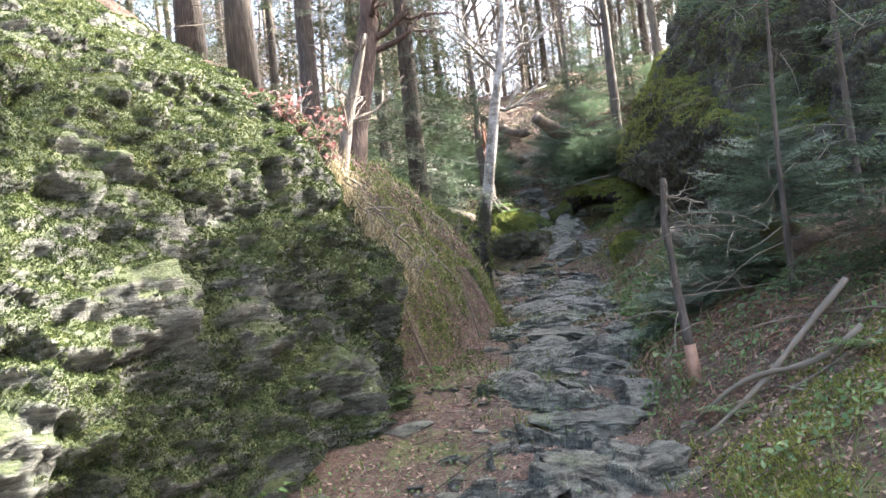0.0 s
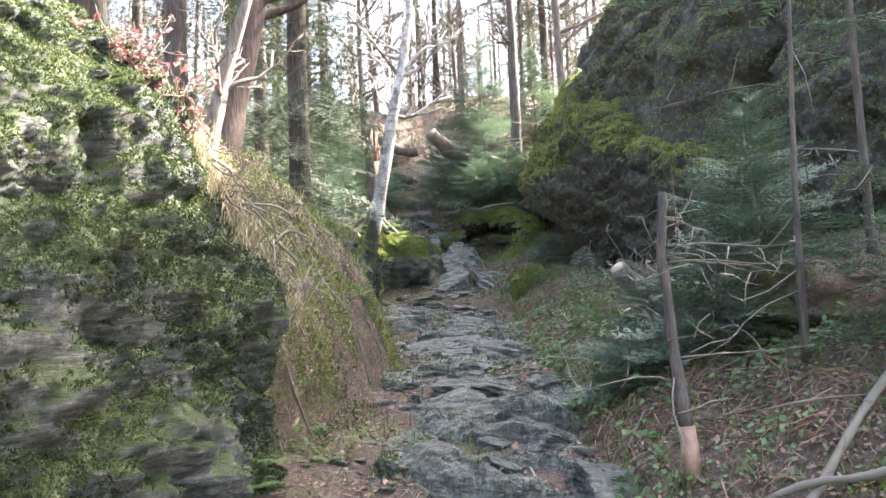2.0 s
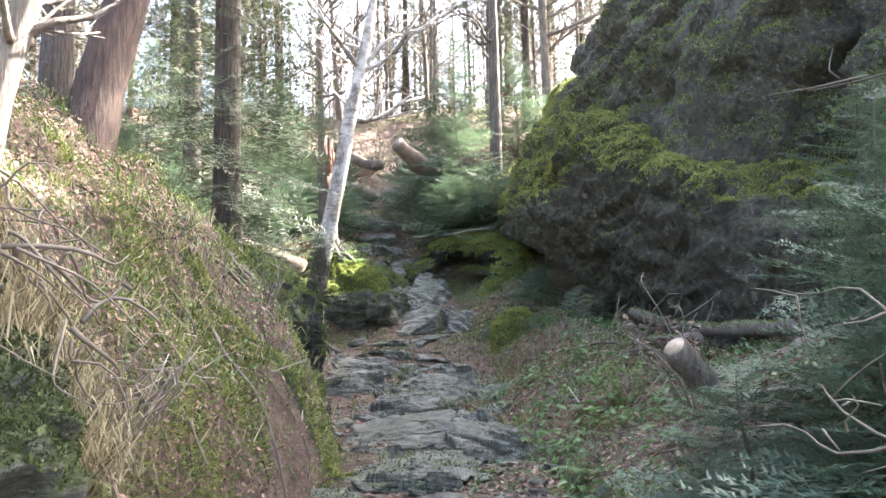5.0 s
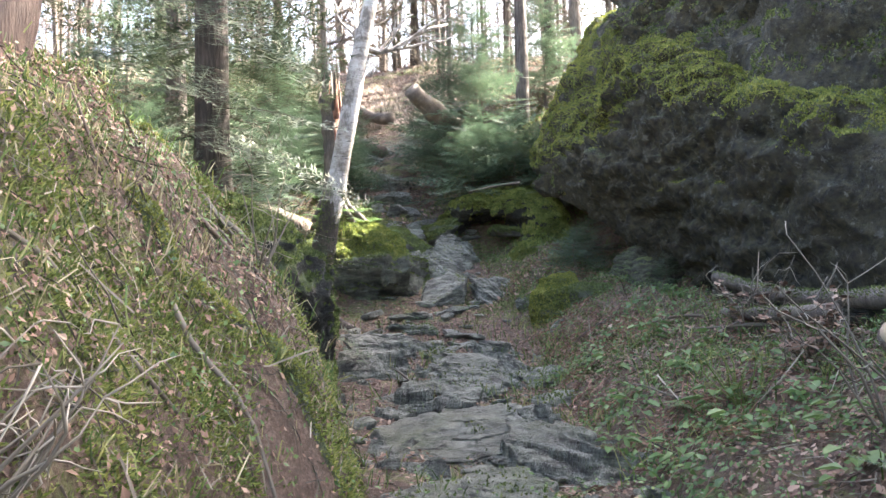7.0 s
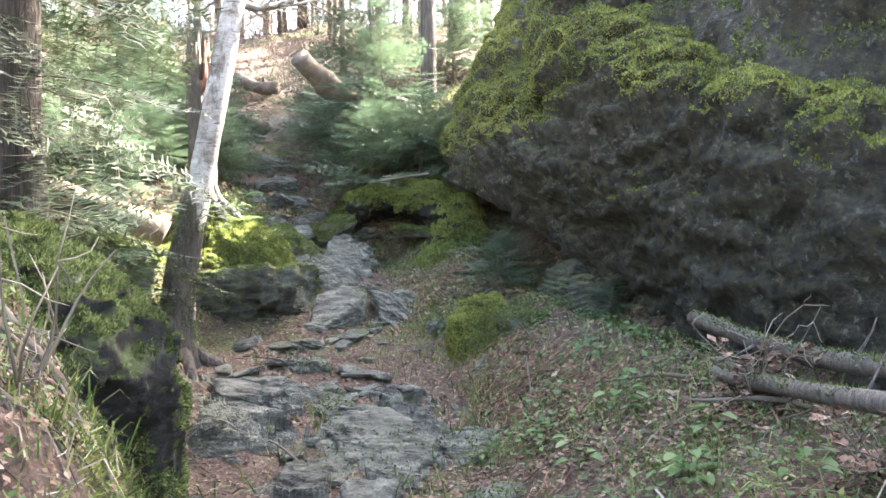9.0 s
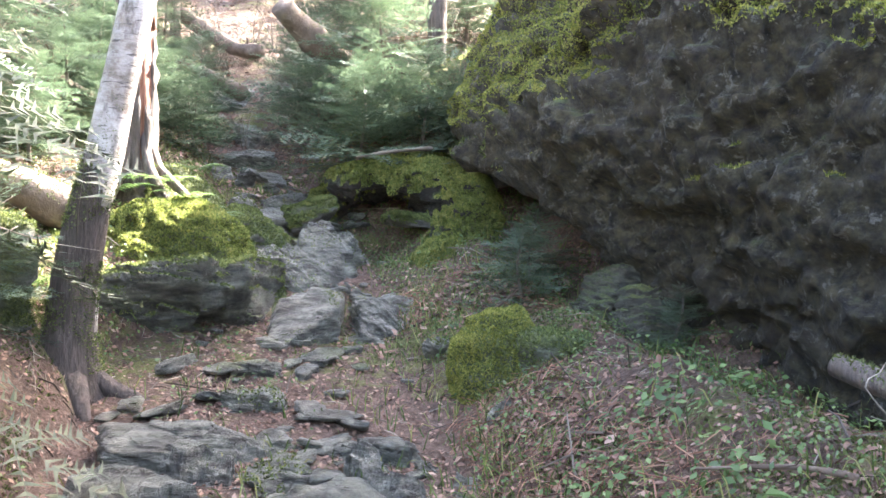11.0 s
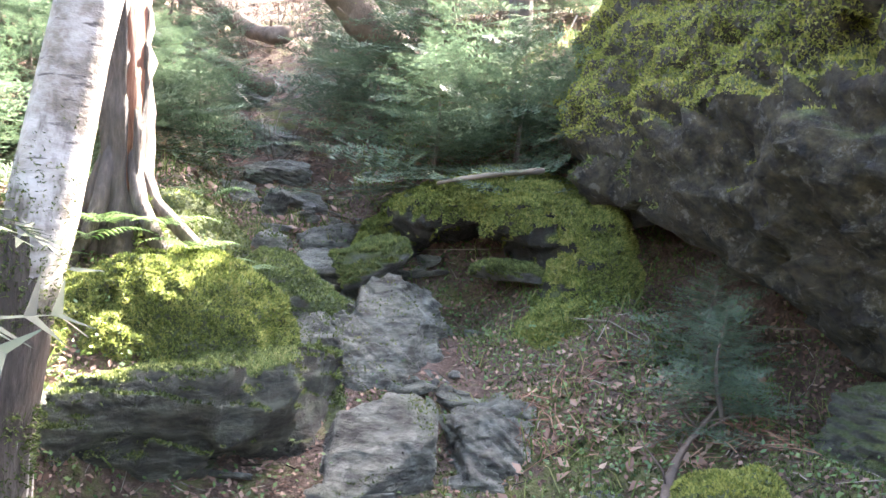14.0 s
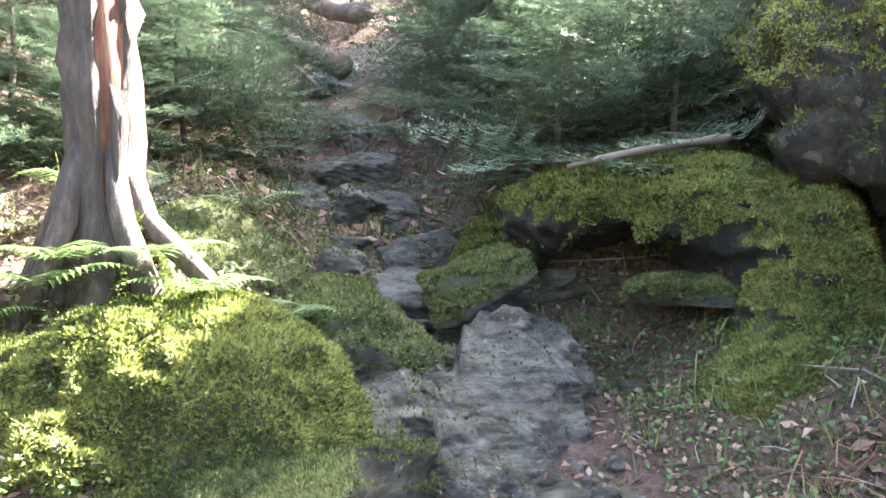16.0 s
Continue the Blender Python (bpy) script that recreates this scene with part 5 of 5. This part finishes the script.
def twigs(p, n, length, radius, seed, rise=0.1):
    """Thin bent twigs lying about, each a three-sided stick."""
    rng = np.random.default_rng(seed)
    k = len(p)
    a = np.cross(n, rng.normal(size=(k, 3)))
    a /= np.linalg.norm(a, axis=1)[:, None]
    a += n * rng.normal(0, rise, k)[:, None]
    ln = length * rng.uniform(0.3, 1.3, k)[:, None]
    mid = p + n * (radius * 1.5 + rng.random((k, 1)) * 0.012) + np.cross(n, a) * ln * rng.normal(0, 0.1, k)[:, None]
    ends = np.stack([p + n * 0.006 - a * ln / 2, mid, p + n * 0.006 + a * ln / 2], 1)
    side, up = np.cross(n, a), n
    r = radius * rng.uniform(0.5, 1.4, k)[:, None]
    rings = []
    for j, f in enumerate((1.0, 0.8, 0.45)):
        for q in range(3):
            ang = 2.094 * q
            rings.append(ends[:, j] + (side * math.cos(ang) + up * math.sin(ang)) * r * f)
    v = np.stack(rings, 1).reshape(-1, 3)
    i = np.arange(k)[:, None] * 9
    fs = [i + [j * 3 + q, j * 3 + (q + 1) % 3, (j + 1) * 3 + (q + 1) % 3, (j + 1) * 3 + q] for j in (0, 1) for q in range(3)]
    return Geo().add(v, np.concatenate(fs))


p, n = ground_places(15000, 53, (-3, 5.0), (2.0, 19), lambda x, y, l, r: clear_of_face(x, y, l, r) * (0.6 + 0.3 * (r > 0) + 0.3 * (l > 0)))
tagged(part("twig_litter", twigs(p, n, 0.13, 0.0028, 7), TWIG, smooth=False), "thin dead twigs and needles littering the slope", "twigs", kind="stuff")
p, n = ground_places(1800, 59, (-2.2, .8), (7, 10.8), lambda x, y, l, r: np.where(l > 0, np.interp(y, (9.4, 9.9), (0.9, 0.2)), 0.0))
tagged(part("twig_litter", twigs(p, n, 0.2, 0.003, 13, 0.22), TWIG, smooth=False), "brown twigs and needle litter on the bank", "twigs", kind="stuff")
p, n = ground_places(420, 54, (-2.5, 4.6), (3.5, 18), lambda x, y, l, r: clear_of_face(x, y, l, r) * np.where((r > 0.2) | (l > 0), 0.9, 0.15))
tagged(part("twig_litter", twigs(p, n, 0.5, 0.0055, 8, 0.25), TWIG, smooth=False), "pale dead branches lying on the slope", "twigs", kind="stuff")


def bracken_chance(x, y, left, right):
    return np.where(right > 0.02, np.clip(0.25 + 1.8 * fbm(np.stack([x, y, 0 * x], 1), 0.55, 3, 96), 0, 1), 0.0)


BRACKEN = plain("dead_bracken_stems", ((0.2, (0.07, 0.03, 0.018)), (0.5, (0.17, 0.08, 0.048)), (0.85, (0.33, 0.19, 0.12))), 2, 0.8, 0, 3, 0.7)
p, n = ground_places(5200, 67, (1.2, 3.7), (5.0, 14.6), bracken_chance)
p[:, 2] += np.random.default_rng(68).uniform(0, 0.05, len(p))
tagged(part("bracken_litter", twigs(p, n, 0.17, 0.0026, 69, 0.35), BRACKEN, smooth=False), "reddish-brown dead bracken stems strewn over the bank", "bracken", kind="stuff")


def blades(p, n, length, width, seed, each=5, spread=0.05, droop=0.5):
    """Tufts of bent grass blades."""
    rng = np.random.default_rng(seed)
    p, n = np.repeat(p, each, 0), np.repeat(n, each, 0)
    k = len(p)
    p = p + rng.normal(0, spread, (k, 3)) * [1, 1, 0]
    way = n * 0.3 + rng.normal(0, 0.45, (k, 3)) + [0, 0, 0.8]
    way /= np.linalg.norm(way, axis=1)[:, None]
    side = np.cross(way, rng.normal(size=(k, 3)))
    side /= np.linalg.norm(side, axis=1)[:, None]
    ln = length * rng.uniform(0.4, 1.3, k)[:, None]
    mid = p + way * ln * 0.6
    tip = mid + (way - [0, 0, droop * 1.2]) * ln * 0.5
    w = side * width
    v = np.stack([p - w - [0, 0, 0.01], p + w - [0, 0, 0.01], mid + w * 0.7, mid - w * 0.7, tip], 1).reshape(-1, 3)
    i = np.arange(k)[:, None] * 5
    return Geo().add(v, (i + [0, 1, 2]).tolist() + (i + [0, 2, 3]).tolist() + (i + [3, 2, 4]).tolist())


def grass_chance(x, y, left, right):
    p = np.stack([x, y, 0 * x], 1)
    return clear_of_face(x, y, left, right) * (np.where(right > -0.1, 0.55, np.where(left > -.15, 0.02, 0.0)) + 0.6 * fbm(p, 0.8, 3, 61)) * np.where(y > 17, 0.4, 1)


p, n = ground_places(3000, 55, (-2.5, 4.4), (3.2, 19), grass_chance)
tagged(part("grass", blades(p, n, 0.13, 0.0035, 9), GRASS, smooth=False), "thin green and straw-coloured grass on the banks", "grass", kind="stuff")
p, n = ground_places(160, 56, (-.6, .9), (7.0, 10.2), lambda x, y, l, r: np.where(l > 0.02, 0.8, 0.0))
tagged(part("grass", blades(p, n, 0.13, 0.003, 10, 4, 0.04, 1.2), STRAW, smooth=False), "straw-coloured grass hanging from the bank", "grass", kind="stuff")


def herb_chance(x, y, left, right):
    p = np.stack([x, y, 0 * x], 1)
    return clear_of_face(x, y, left, right) * (np.where(right > 0.05, 0.75, np.where(left > 0, 0.42, 0.0)) + 0.7 * fbm(p, 0.7, 2, 71))


p, n = ground_places(42000, 57, (-2.5, 4.2), (3.2, 17.5), herb_chance)
rng = np.random.default_rng(3)
p[:, 2] += rng.uniform(0.01, 0.09, len(p))
tagged(part("ground_leaves", leaves(p, n, 0.012, 11, 0.0, 0.15), FERN, smooth=False), "small bright green leaves of low plants", "low plants", kind="stuff")


def moss_chance(x, y, left, right):
    p = np.stack([x, y, 0 * x], 1)
    return clear_of_face(x, y, left, right) * np.clip(np.where(left > 0.05, np.where(y < 8.4, 0.05, np.where(y < 10.6, 0.2, 0.6)), np.where(right > 0.1, np.where(y > 13.9, 0.7, 0.25), np.where(y > 16, 0.3, -0.6))) + 1.5 * fbm(p, 0.7, 3, 81), 0, 1)


p, n = ground_places(150000, 58, (-2.6, 4.2), (6.8, 18.5), moss_chance)
tagged(part("moss_carpet", tufts(p, n, 0.024, 0.011, 12, 0.7), MOSS, smooth=False), "carpet of green moss over soil and roots", "moss", kind="stuff")


def bank_chance(x, y, left, right):
    p = np.stack([x, y, 0 * x], 1)
    return np.where(left > 0.0, np.clip(np.interp(y, (8.2, 8.7), (0.1, 0.75)) - np.interp(y, (8.2, 8.7, 9.5, 9.9), (0.5, 2.2, 2.2, 0.2)) * left + 1.7 * fbm(p, 0.4, 3, 91), 0, 1), 0.0) * clear_of_face(x, y, left, right)


p, n = ground_places(56000, 61, (-1.3, .8), (6.9, 11.2), bank_chance)
tagged(part("moss_carpet", tufts(p, n, 0.03, 0.011, 15, 0.8), SHELF_MOSS, smooth=False), "yellow-green moss cushions along the sunny bank", "moss", kind="stuff")
p, n = ground_places(6000, 62, (-1.3, .8), (6.9, 10.8), lambda x, y, l, r: np.where(l > np.interp(y, (8.2, 8.7, 9.6), (0, .3, .3)), np.interp(y, (9.5, 9.9), (0.9, 0.25)), 0.0) * clear_of_face(x, y, l, r))
p[:, 2] += np.random.default_rng(4).uniform(0.0, 0.05, len(p))
tagged(part("leaf_litter", leaves(p, n, 0.011, 16, 0.004, 0.9), LEAF_LITTER, smooth=False), "curled brown leaves caught on the bank", "leaf litter", kind="stuff")
p, n = ground_places(900, 63, (-1.1, .8), (6.9, 10.8), lambda x, y, l, r: np.where(l > 0.0, 0.9, 0.0) * clear_of_face(x, y, l, r))
tagged(part("grass", blades(p, n, 0.09, 0.003, 18, 5, 0.03, 1.0), GRASS, smooth=False), "fine green grass on the bank", "grass", kind="stuff")


def right_bank(x, y, left, right):
    p = np.stack([x, y, 0 * x], 1)
    return np.where(right > -0.05, np.clip(0.3 + 1.7 * fbm(p, 0.6, 3, 95), 0, 1), 0.0) * np.exp(-np.maximum(right - 1.2, 0))


p, n = ground_places(5200, 64, (1.2, 4.0), (4.0, 12), right_bank)
p[:, 2] += np.random.default_rng(6).uniform(0.02, 0.12, len(p))
tagged(part("ground_leaves", leaves(p, n, 0.022, 19, 0.0, 0.25), FERN, smooth=False), "bright green leafy herbs on the litter bank", "low plants", kind="stuff")
p, n = ground_places(16000, 65, (1.2, 4.2), (4.0, 14.5), lambda x, y, l, r: 1 - right_bank(x, y, l, r))
tagged(part("leaf_litter", leaves(p, n, 0.016, 20, 0.006, 1.0), LEAF_LITTER, smooth=False), "reddish-brown curled leaves and bracken bits", "leaf litter", kind="stuff")
p, n = ground_places(14000, 66, (1.35, 2.7), (2.8, 4.9), lambda x, y, l, r: np.clip(0.2 + 1.6 * fbm(np.stack([x, y, 0 * x], 1), 0.4, 3, 97), 0, 1))
tagged(part("moss_carpet", tufts(p, n, 0.03, 0.011, 21, 0.8), YELLOW_MOSS, smooth=False), "bright yellow-green moss patch beside the path", "moss", kind="stuff")


# ---- ferns, shrubs, sticks ----
def fern(at, size, seed, fronds=7):
    rng = np.random.default_rng(seed)
    top = thing("fern", at, "green fern with arching fronds", "fern", "ferns of the banks")
    for k in range(fronds):
        a = 2 * math.pi * k / fronds + rng.normal(0, 0.3)
        d = np.array([math.cos(a), math.sin(a), 0])
        side = np.array([-d[1], d[0], 0])
        v = []
        ln = size * rng.uniform(0.75, 1.15)
        for t in np.linspace(0.12, 1, 15):
            c = d * ln * t * 0.9 + np.array([0, 0, ln * (0.75 * t - 0.62 * t * t)])
            w = 0.30 * ln * math.sin(math.pi * min(0.98, 0.25 + t * 0.75)) + 0.01
            for sgn in (-1, 1):
                tip = c + side * sgn * w + d * w * 0.35 - np.array([0, 0, w * 0.2])
                v.append([c - d * ln * 0.026, c + d * ln * 0.026, tip])
        g = Geo().add(np.array(v).reshape(-1, 3), np.arange(len(v) * 3).reshape(-1, 3))
        part("frond", g, FERN, top, smooth=False)
    return top


for k, (x, y, s, dz) in enumerate(((1.22, 14.98, .28, .2), (1.1, 14.93, .22, .24), (.82, 14.92, .24, .24), (1.28, 15.05, .24, .12), (.75, 15.0, .3, .1), (1.45, 15.35, .26, .1), (.6, 14.95, .22, .05), (1.3, 16.1, .3, .1), (.7, 15.75, .3, .1), (-.3, 6.35, .2, .12), (-.6, 6.0, .16, .08),
                                   (-.36, 6.15, .16, .1), (.0, 6.75, .16, 0), (1.6, 7.6, .2, 0), (2.0, 8.6, .22, 0), (2.4, 9.6, .2, 0), (1.95, 6.3, .2, 0), (2.7, 10.2, .2, 0), (.1, 13.0, .28, 0), (.35, 14.0, .28, 0), (3.6, 13.9, .16, 0), (1.7, 4.9, .24, 0), (2.3, 4.6, .28, 0))):
    fern((x, y, ground_at(x, y) + dz), s, 700 + k)

# roots running down the bank
rng = np.random.default_rng(29)
for k in range(9):
    y0 = rng.uniform(7.1, 10.4)
    e0 = float(along(np.array([y0]), EDGE_L)[0])
    xs = np.linspace(e0 - rng.uniform(0.3, 1.3), e0 + 0.05, 9)
    ys = y0 + np.linspace(0, rng.normal(0, 0.35), 9) + 0.04 * np.sin(np.arange(9) + k)
    zs = ground(xs, ys) + rng.uniform(-0.005, 0.03, 9)
    r = rng.uniform(0.006, 0.02)
    root = part("tree_root", tube(Geo(), np.stack([xs, ys, zs], 1), np.linspace(r, r * 0.4, 9), 6, 0.2, k), TWIG if k % 3 else DEAD_WOOD)
    tagged(root, "thin bare root running down the earth bank", "root", "roots of the bank")

# pale roots and dry grass hanging over the end of the rock face
rng = np.random.default_rng(31)
for k in range(26):
    f = rng.random()
    a = np.array([-.75 + .55 * f, 6.55 + rng.normal(0, .12), 2.62 - .75 * f + rng.normal(0, .04)])
    e = a + [rng.uniform(.08, .34), rng.normal(0, .12), -rng.uniform(.0, .35)]
    root = part("tree_root", tube(Geo(), curve_pts(a, e, 8, .05, rng), np.linspace(rng.uniform(.004, .011), .002, 8), 5, 0.2, k), TWIG)
    tagged(root, "pale bare root hanging over the rock's edge", "root", "roots over the rock's edge")
f = np.random.default_rng(32).random((3, 420))
p = np.stack([-.8 + .62 * f[0] + .1 * (f[1] - .5), 6.42 + .35 * f[1], 2.62 - 1.15 * f[0] + .06 * f[2]], 1)
tagged(part("grass", blades(p, np.tile([0.7, -0.3, 0.5], (420, 1)), 0.16, 0.003, 33, 5, 0.04, 1.3), STRAW, smooth=False), "dry pale grass hanging over the rock's edge", "grass", kind="stuff")

# broad-leaved plants at the foot of the rock face
for k, (x, y) in enumerate(((-.28, 6.98), (-.12, 7.05), (-1.35, 4.15), (-.95, 4.75), (2.05, 7.9), (2.25, 8.9), (1.95, 9.6), (2.3, 8.2), (2.5, 8.6), (1.85, 8.3), (2.7, 9.1), (2.2, 9.9), (2.6, 10.1), (2.9, 9.8), (2.4, 10.7), (2.75, 10.9), (2.1, 9.2), (2.45, 9.45), (1.75, 7.3), (1.9, 6.6), (2.95, 10.4), (1.6, 6.1))):
    rng = np.random.default_rng(800 + k)
    at = (x, y, ground_at(x, y) + 0.02)
    herb = thing("broadleaf_plant", at, "low plant with broad bright green leaves", "plant", "broad-leaved plants")
    for q in range(9):
        a = rng.uniform(0, 6.28)
        d = np.array([math.cos(a), math.sin(a), 0])
        s = np.array([-d[1], d[0], 0])
        z, ln = rng.uniform(0.03, 0.14), rng.uniform(0.05, 0.09)
        c = d * rng.uniform(0.02, 0.1) + [0, 0, z]
        v = [c, c + d * ln * .35 + s * ln * .42 + [0, 0, .012], c + d * ln * .8 + s * ln * .3, c + d * ln * 1.1 - [0, 0, .015], c + d * ln * .8 - s * ln * .3, c + d * ln * .35 - s * ln * .42 + [0, 0, .012], c + d * ln * .5 - [0, 0, .008]]
        g = Geo().add(v, [[0, 6, 1], [1, 6, 2], [2, 6, 3], [3, 6, 4], [4, 6, 5], [5, 6, 0]])
        part("leaf", g, FERN, herb, smooth=False)


def shrub(name, at, size, count, seed, leaf_mat, label, leaf=0.02, twig_mat=TWIG):
    rng = np.random.default_rng(seed)
    top = thing(name, at, label, "shrub")
    ends = []
    for k in range(count):
        g = Geo()
        a = rng.uniform(0, 6.28)
        e = size * np.array([math.cos(a) * rng.uniform(.2, .8), math.sin(a) * rng.uniform(.2, .8), rng.uniform(.4, 1.0)])
        c = curve_pts((0, 0, -.05), e, 6, size * 0.08, rng)
        tube(g, c, np.linspace(.007, .002, 6), 4)
        for q in range(4):
            s = c[int(rng.integers(2, 6))]
            e2 = s + rng.normal(0, size * 0.18, 3)
            tube(g, curve_pts(s, e2, 4, .01, rng), (.003, .0025, .002, .001), 3)
            ends += [s + (e2 - s) * t for t in rng.random(5)]
        part("stem", g, twig_mat, top)
    if leaf:
        ends = np.array(ends)
        part("foliage", leaves(ends, np.tile([0, 0, 1.0], (len(ends), 1)), leaf, seed, 0, 0.3), leaf_mat, top, smooth=False)
    return top


shrub("red_shrub", (-.78, 6.45, ground_at(-1.2, 6.45) + 0.15), .42, 34, 81, RED_LEAF, "low reddish-pink shrub on the rock's crest")
shrub("red_shrub", (-.98, 6.25, ground_at(-1.4, 6.25) + 0.15), .35, 26, 82, RED_LEAF, "low reddish-pink shrub on the rock's crest")
shrub("bare_shrub", (-.28, 7.25, ground_at(-.28, 7.25) + .1), .5, 22, 83, None, "tangle of pale bare roots and twigs on the bank", 0)
shrub("bare_shrub", (.2, 9.5, ground_at(.2, 9.5)), .5, 5, 85, None, "few pale bare twigs sticking out of the bank", 0)
conifer("dead_spruce", (2.5, 5.9, ground_at(2.5, 5.9)), 3.6, 1.1, .022, .5, 8, 871, "thin dead spruce with bare grey branches", FINE, FIR_NEEDLES, (.1, .1), 11)
conifer("dead_spruce", (3.3, 6.4, ground_at(3.3, 6.4)), 4.5, 1.3, .032, .4, 14, 872, "thin dying spruce with bare grey branches", FINE, FIR_NEEDLES, (-.2, 0), 14)
conifer("dead_spruce", (2.9, 4.5, ground_at(2.9, 4.5)), 3.8, 1.2, .026, .5, 8, 873, "thin dead spruce with bare grey branches", FINE, FIR_NEEDLES, (-.1, 0), 10)
log("cut_branch", (1.45, 4.75, ground_at(1.45, 4.75) + .05), (2.5, 5.15, ground_at(2.5, 5.15) + .2), .014, .02, TWIG, "pale fallen branch with snapped side twigs", 881, False, 9, 0, 0.05)
log("cut_branch", (1.5, 5.05, ground_at(1.5, 5.05) + .04), (2.3, 4.6, ground_at(2.3, 4.6) + .12), .012, .018, TWIG, "pale fallen branch with snapped side twigs", 882, False, 8, 0, 0.05)
shrub("bare_shrub", (2.6, 8.4, ground_at(2.6, 8.4)), .8, 6, 88, None, "bare pale twigs by the sawn trunk", 0)
shrub("bare_shrub", (3.35, 10.6, ground_at(3.35, 10.6)), .45, 7, 89, None, "snapped bare twigs along the fallen log", 0)
shrub("grassy_plant", (1.95, 7.55, ground_at(1.95, 7.55)), .38, 14, 90, GRASS, "pale green leafy plant beside the path", 0.016, GRASS)
shrub("grassy_plant", (2.55, 9.4, ground_at(2.55, 9.4)), .3, 12, 91, GRASS, "pale green leafy plant beside the path", 0.016, GRASS)

shrub("dead_bracken", (3.05, 9.5, ground_at(3.05, 9.5)), .4, 22, 92, LEAF_LITTER, "reddish-brown dead bracken by the fallen log", 0.03)
shrub("dead_bracken", (2.7, 8.0, ground_at(2.7, 8.0)), .35, 18, 93, LEAF_LITTER, "reddish-brown dead bracken beside the path", 0.03)
shrub("dead_bracken", (3.25, 10.4, ground_at(3.25, 10.4)), .35, 16, 94, LEAF_LITTER, "reddish-brown dead bracken by the fallen log", 0.03)
overhang = mossy_thing("root_plate", rock_geo((.7, .45, .2), 61, 5, 6, (0, 8, 20), 0.16, 0.0, 8), (3.3, 6.5, 1.5), SOIL, "upturned earth and roots over a dark hollow", "root plate", 0, 0, 61)
rng = np.random.default_rng(62)
for k in range(16):
    a = np.array([rng.uniform(-.65, .1), rng.uniform(-.45, -.2), rng.uniform(-.12, .1)])
    part("root", tube(Geo(), curve_pts(a, a + [rng.normal(0, .12) - .08, rng.normal(-.1, .08), -rng.uniform(.15, .4)], 6, .03, rng), np.linspace(.012, .003, 6), 5), DEAD_WOOD, overhang)
brush = [shrub("bare_shrub", (0, 0, -60 - k), .8, 16, 190 + k, None, "low bare brushwood on the upper slope", 0) for k in range(3)]
rng = np.random.default_rng(19)
for k in range(60):
    x, y = rng.uniform(-3.5, 6.5), rng.uniform(17.2, 27)
    m = pose(x, y, ground_at(x, y), rng.uniform(-25, 25), rng.uniform(-25, 25), k * 50) @ Matrix.Scale(rng.uniform(0.6, 1.3), 4)
    if k < 3:
        brush[k].matrix_basis = m
    else:
        copy_thing(brush[k % 3], m)
p, n = ground_places(16000, 60, (-6, 9), (16, 29), lambda x, y, l, r: 0.7 + 0 * x)
tagged(part("leaf_litter", leaves(p, n, 0.04, 14, 0.01, 0.5), LEAF_LITTER, smooth=False), "dead leaves over the upper slope", "leaf litter", kind="stuff")

rng = np.random.default_rng(21)
for k in range(34):
    if k < 18:
        x, y = rng.uniform(1.5, 3.3), rng.uniform(4.3, 7.5)
    elif k < 24:
        x, y = rng.uniform(2.2, 3.6), rng.uniform(8.5, 14)
    else:
        x, y = rng.uniform(-.3, 2.4), rng.uniform(8.6, 17)
    a, ln = rng.uniform(0, 3.14), rng.uniform(0.3, 1.0) * (1 if k < 24 else 0.6)
    d = np.array([math.cos(a), math.sin(a)]) * ln / 2
    z0, z1 = ground_at(x - d[0], y - d[1]) + 0.012, ground_at(x + d[0], y + d[1]) + rng.uniform(0.01, 0.16)
    zm = max(0.0, ground_at(x, y) + 0.01 - (z0 + z1) / 2)
    log("stick", (x - d[0], y - d[1], z0 + zm), (x + d[0], y + d[1], z1 + zm), rng.uniform(.008, .02), .004, TWIG if k % 2 else DEAD_WOOD, "dead branch lying on the forest floor", 900 + k, False, 4, 0, 0.03)
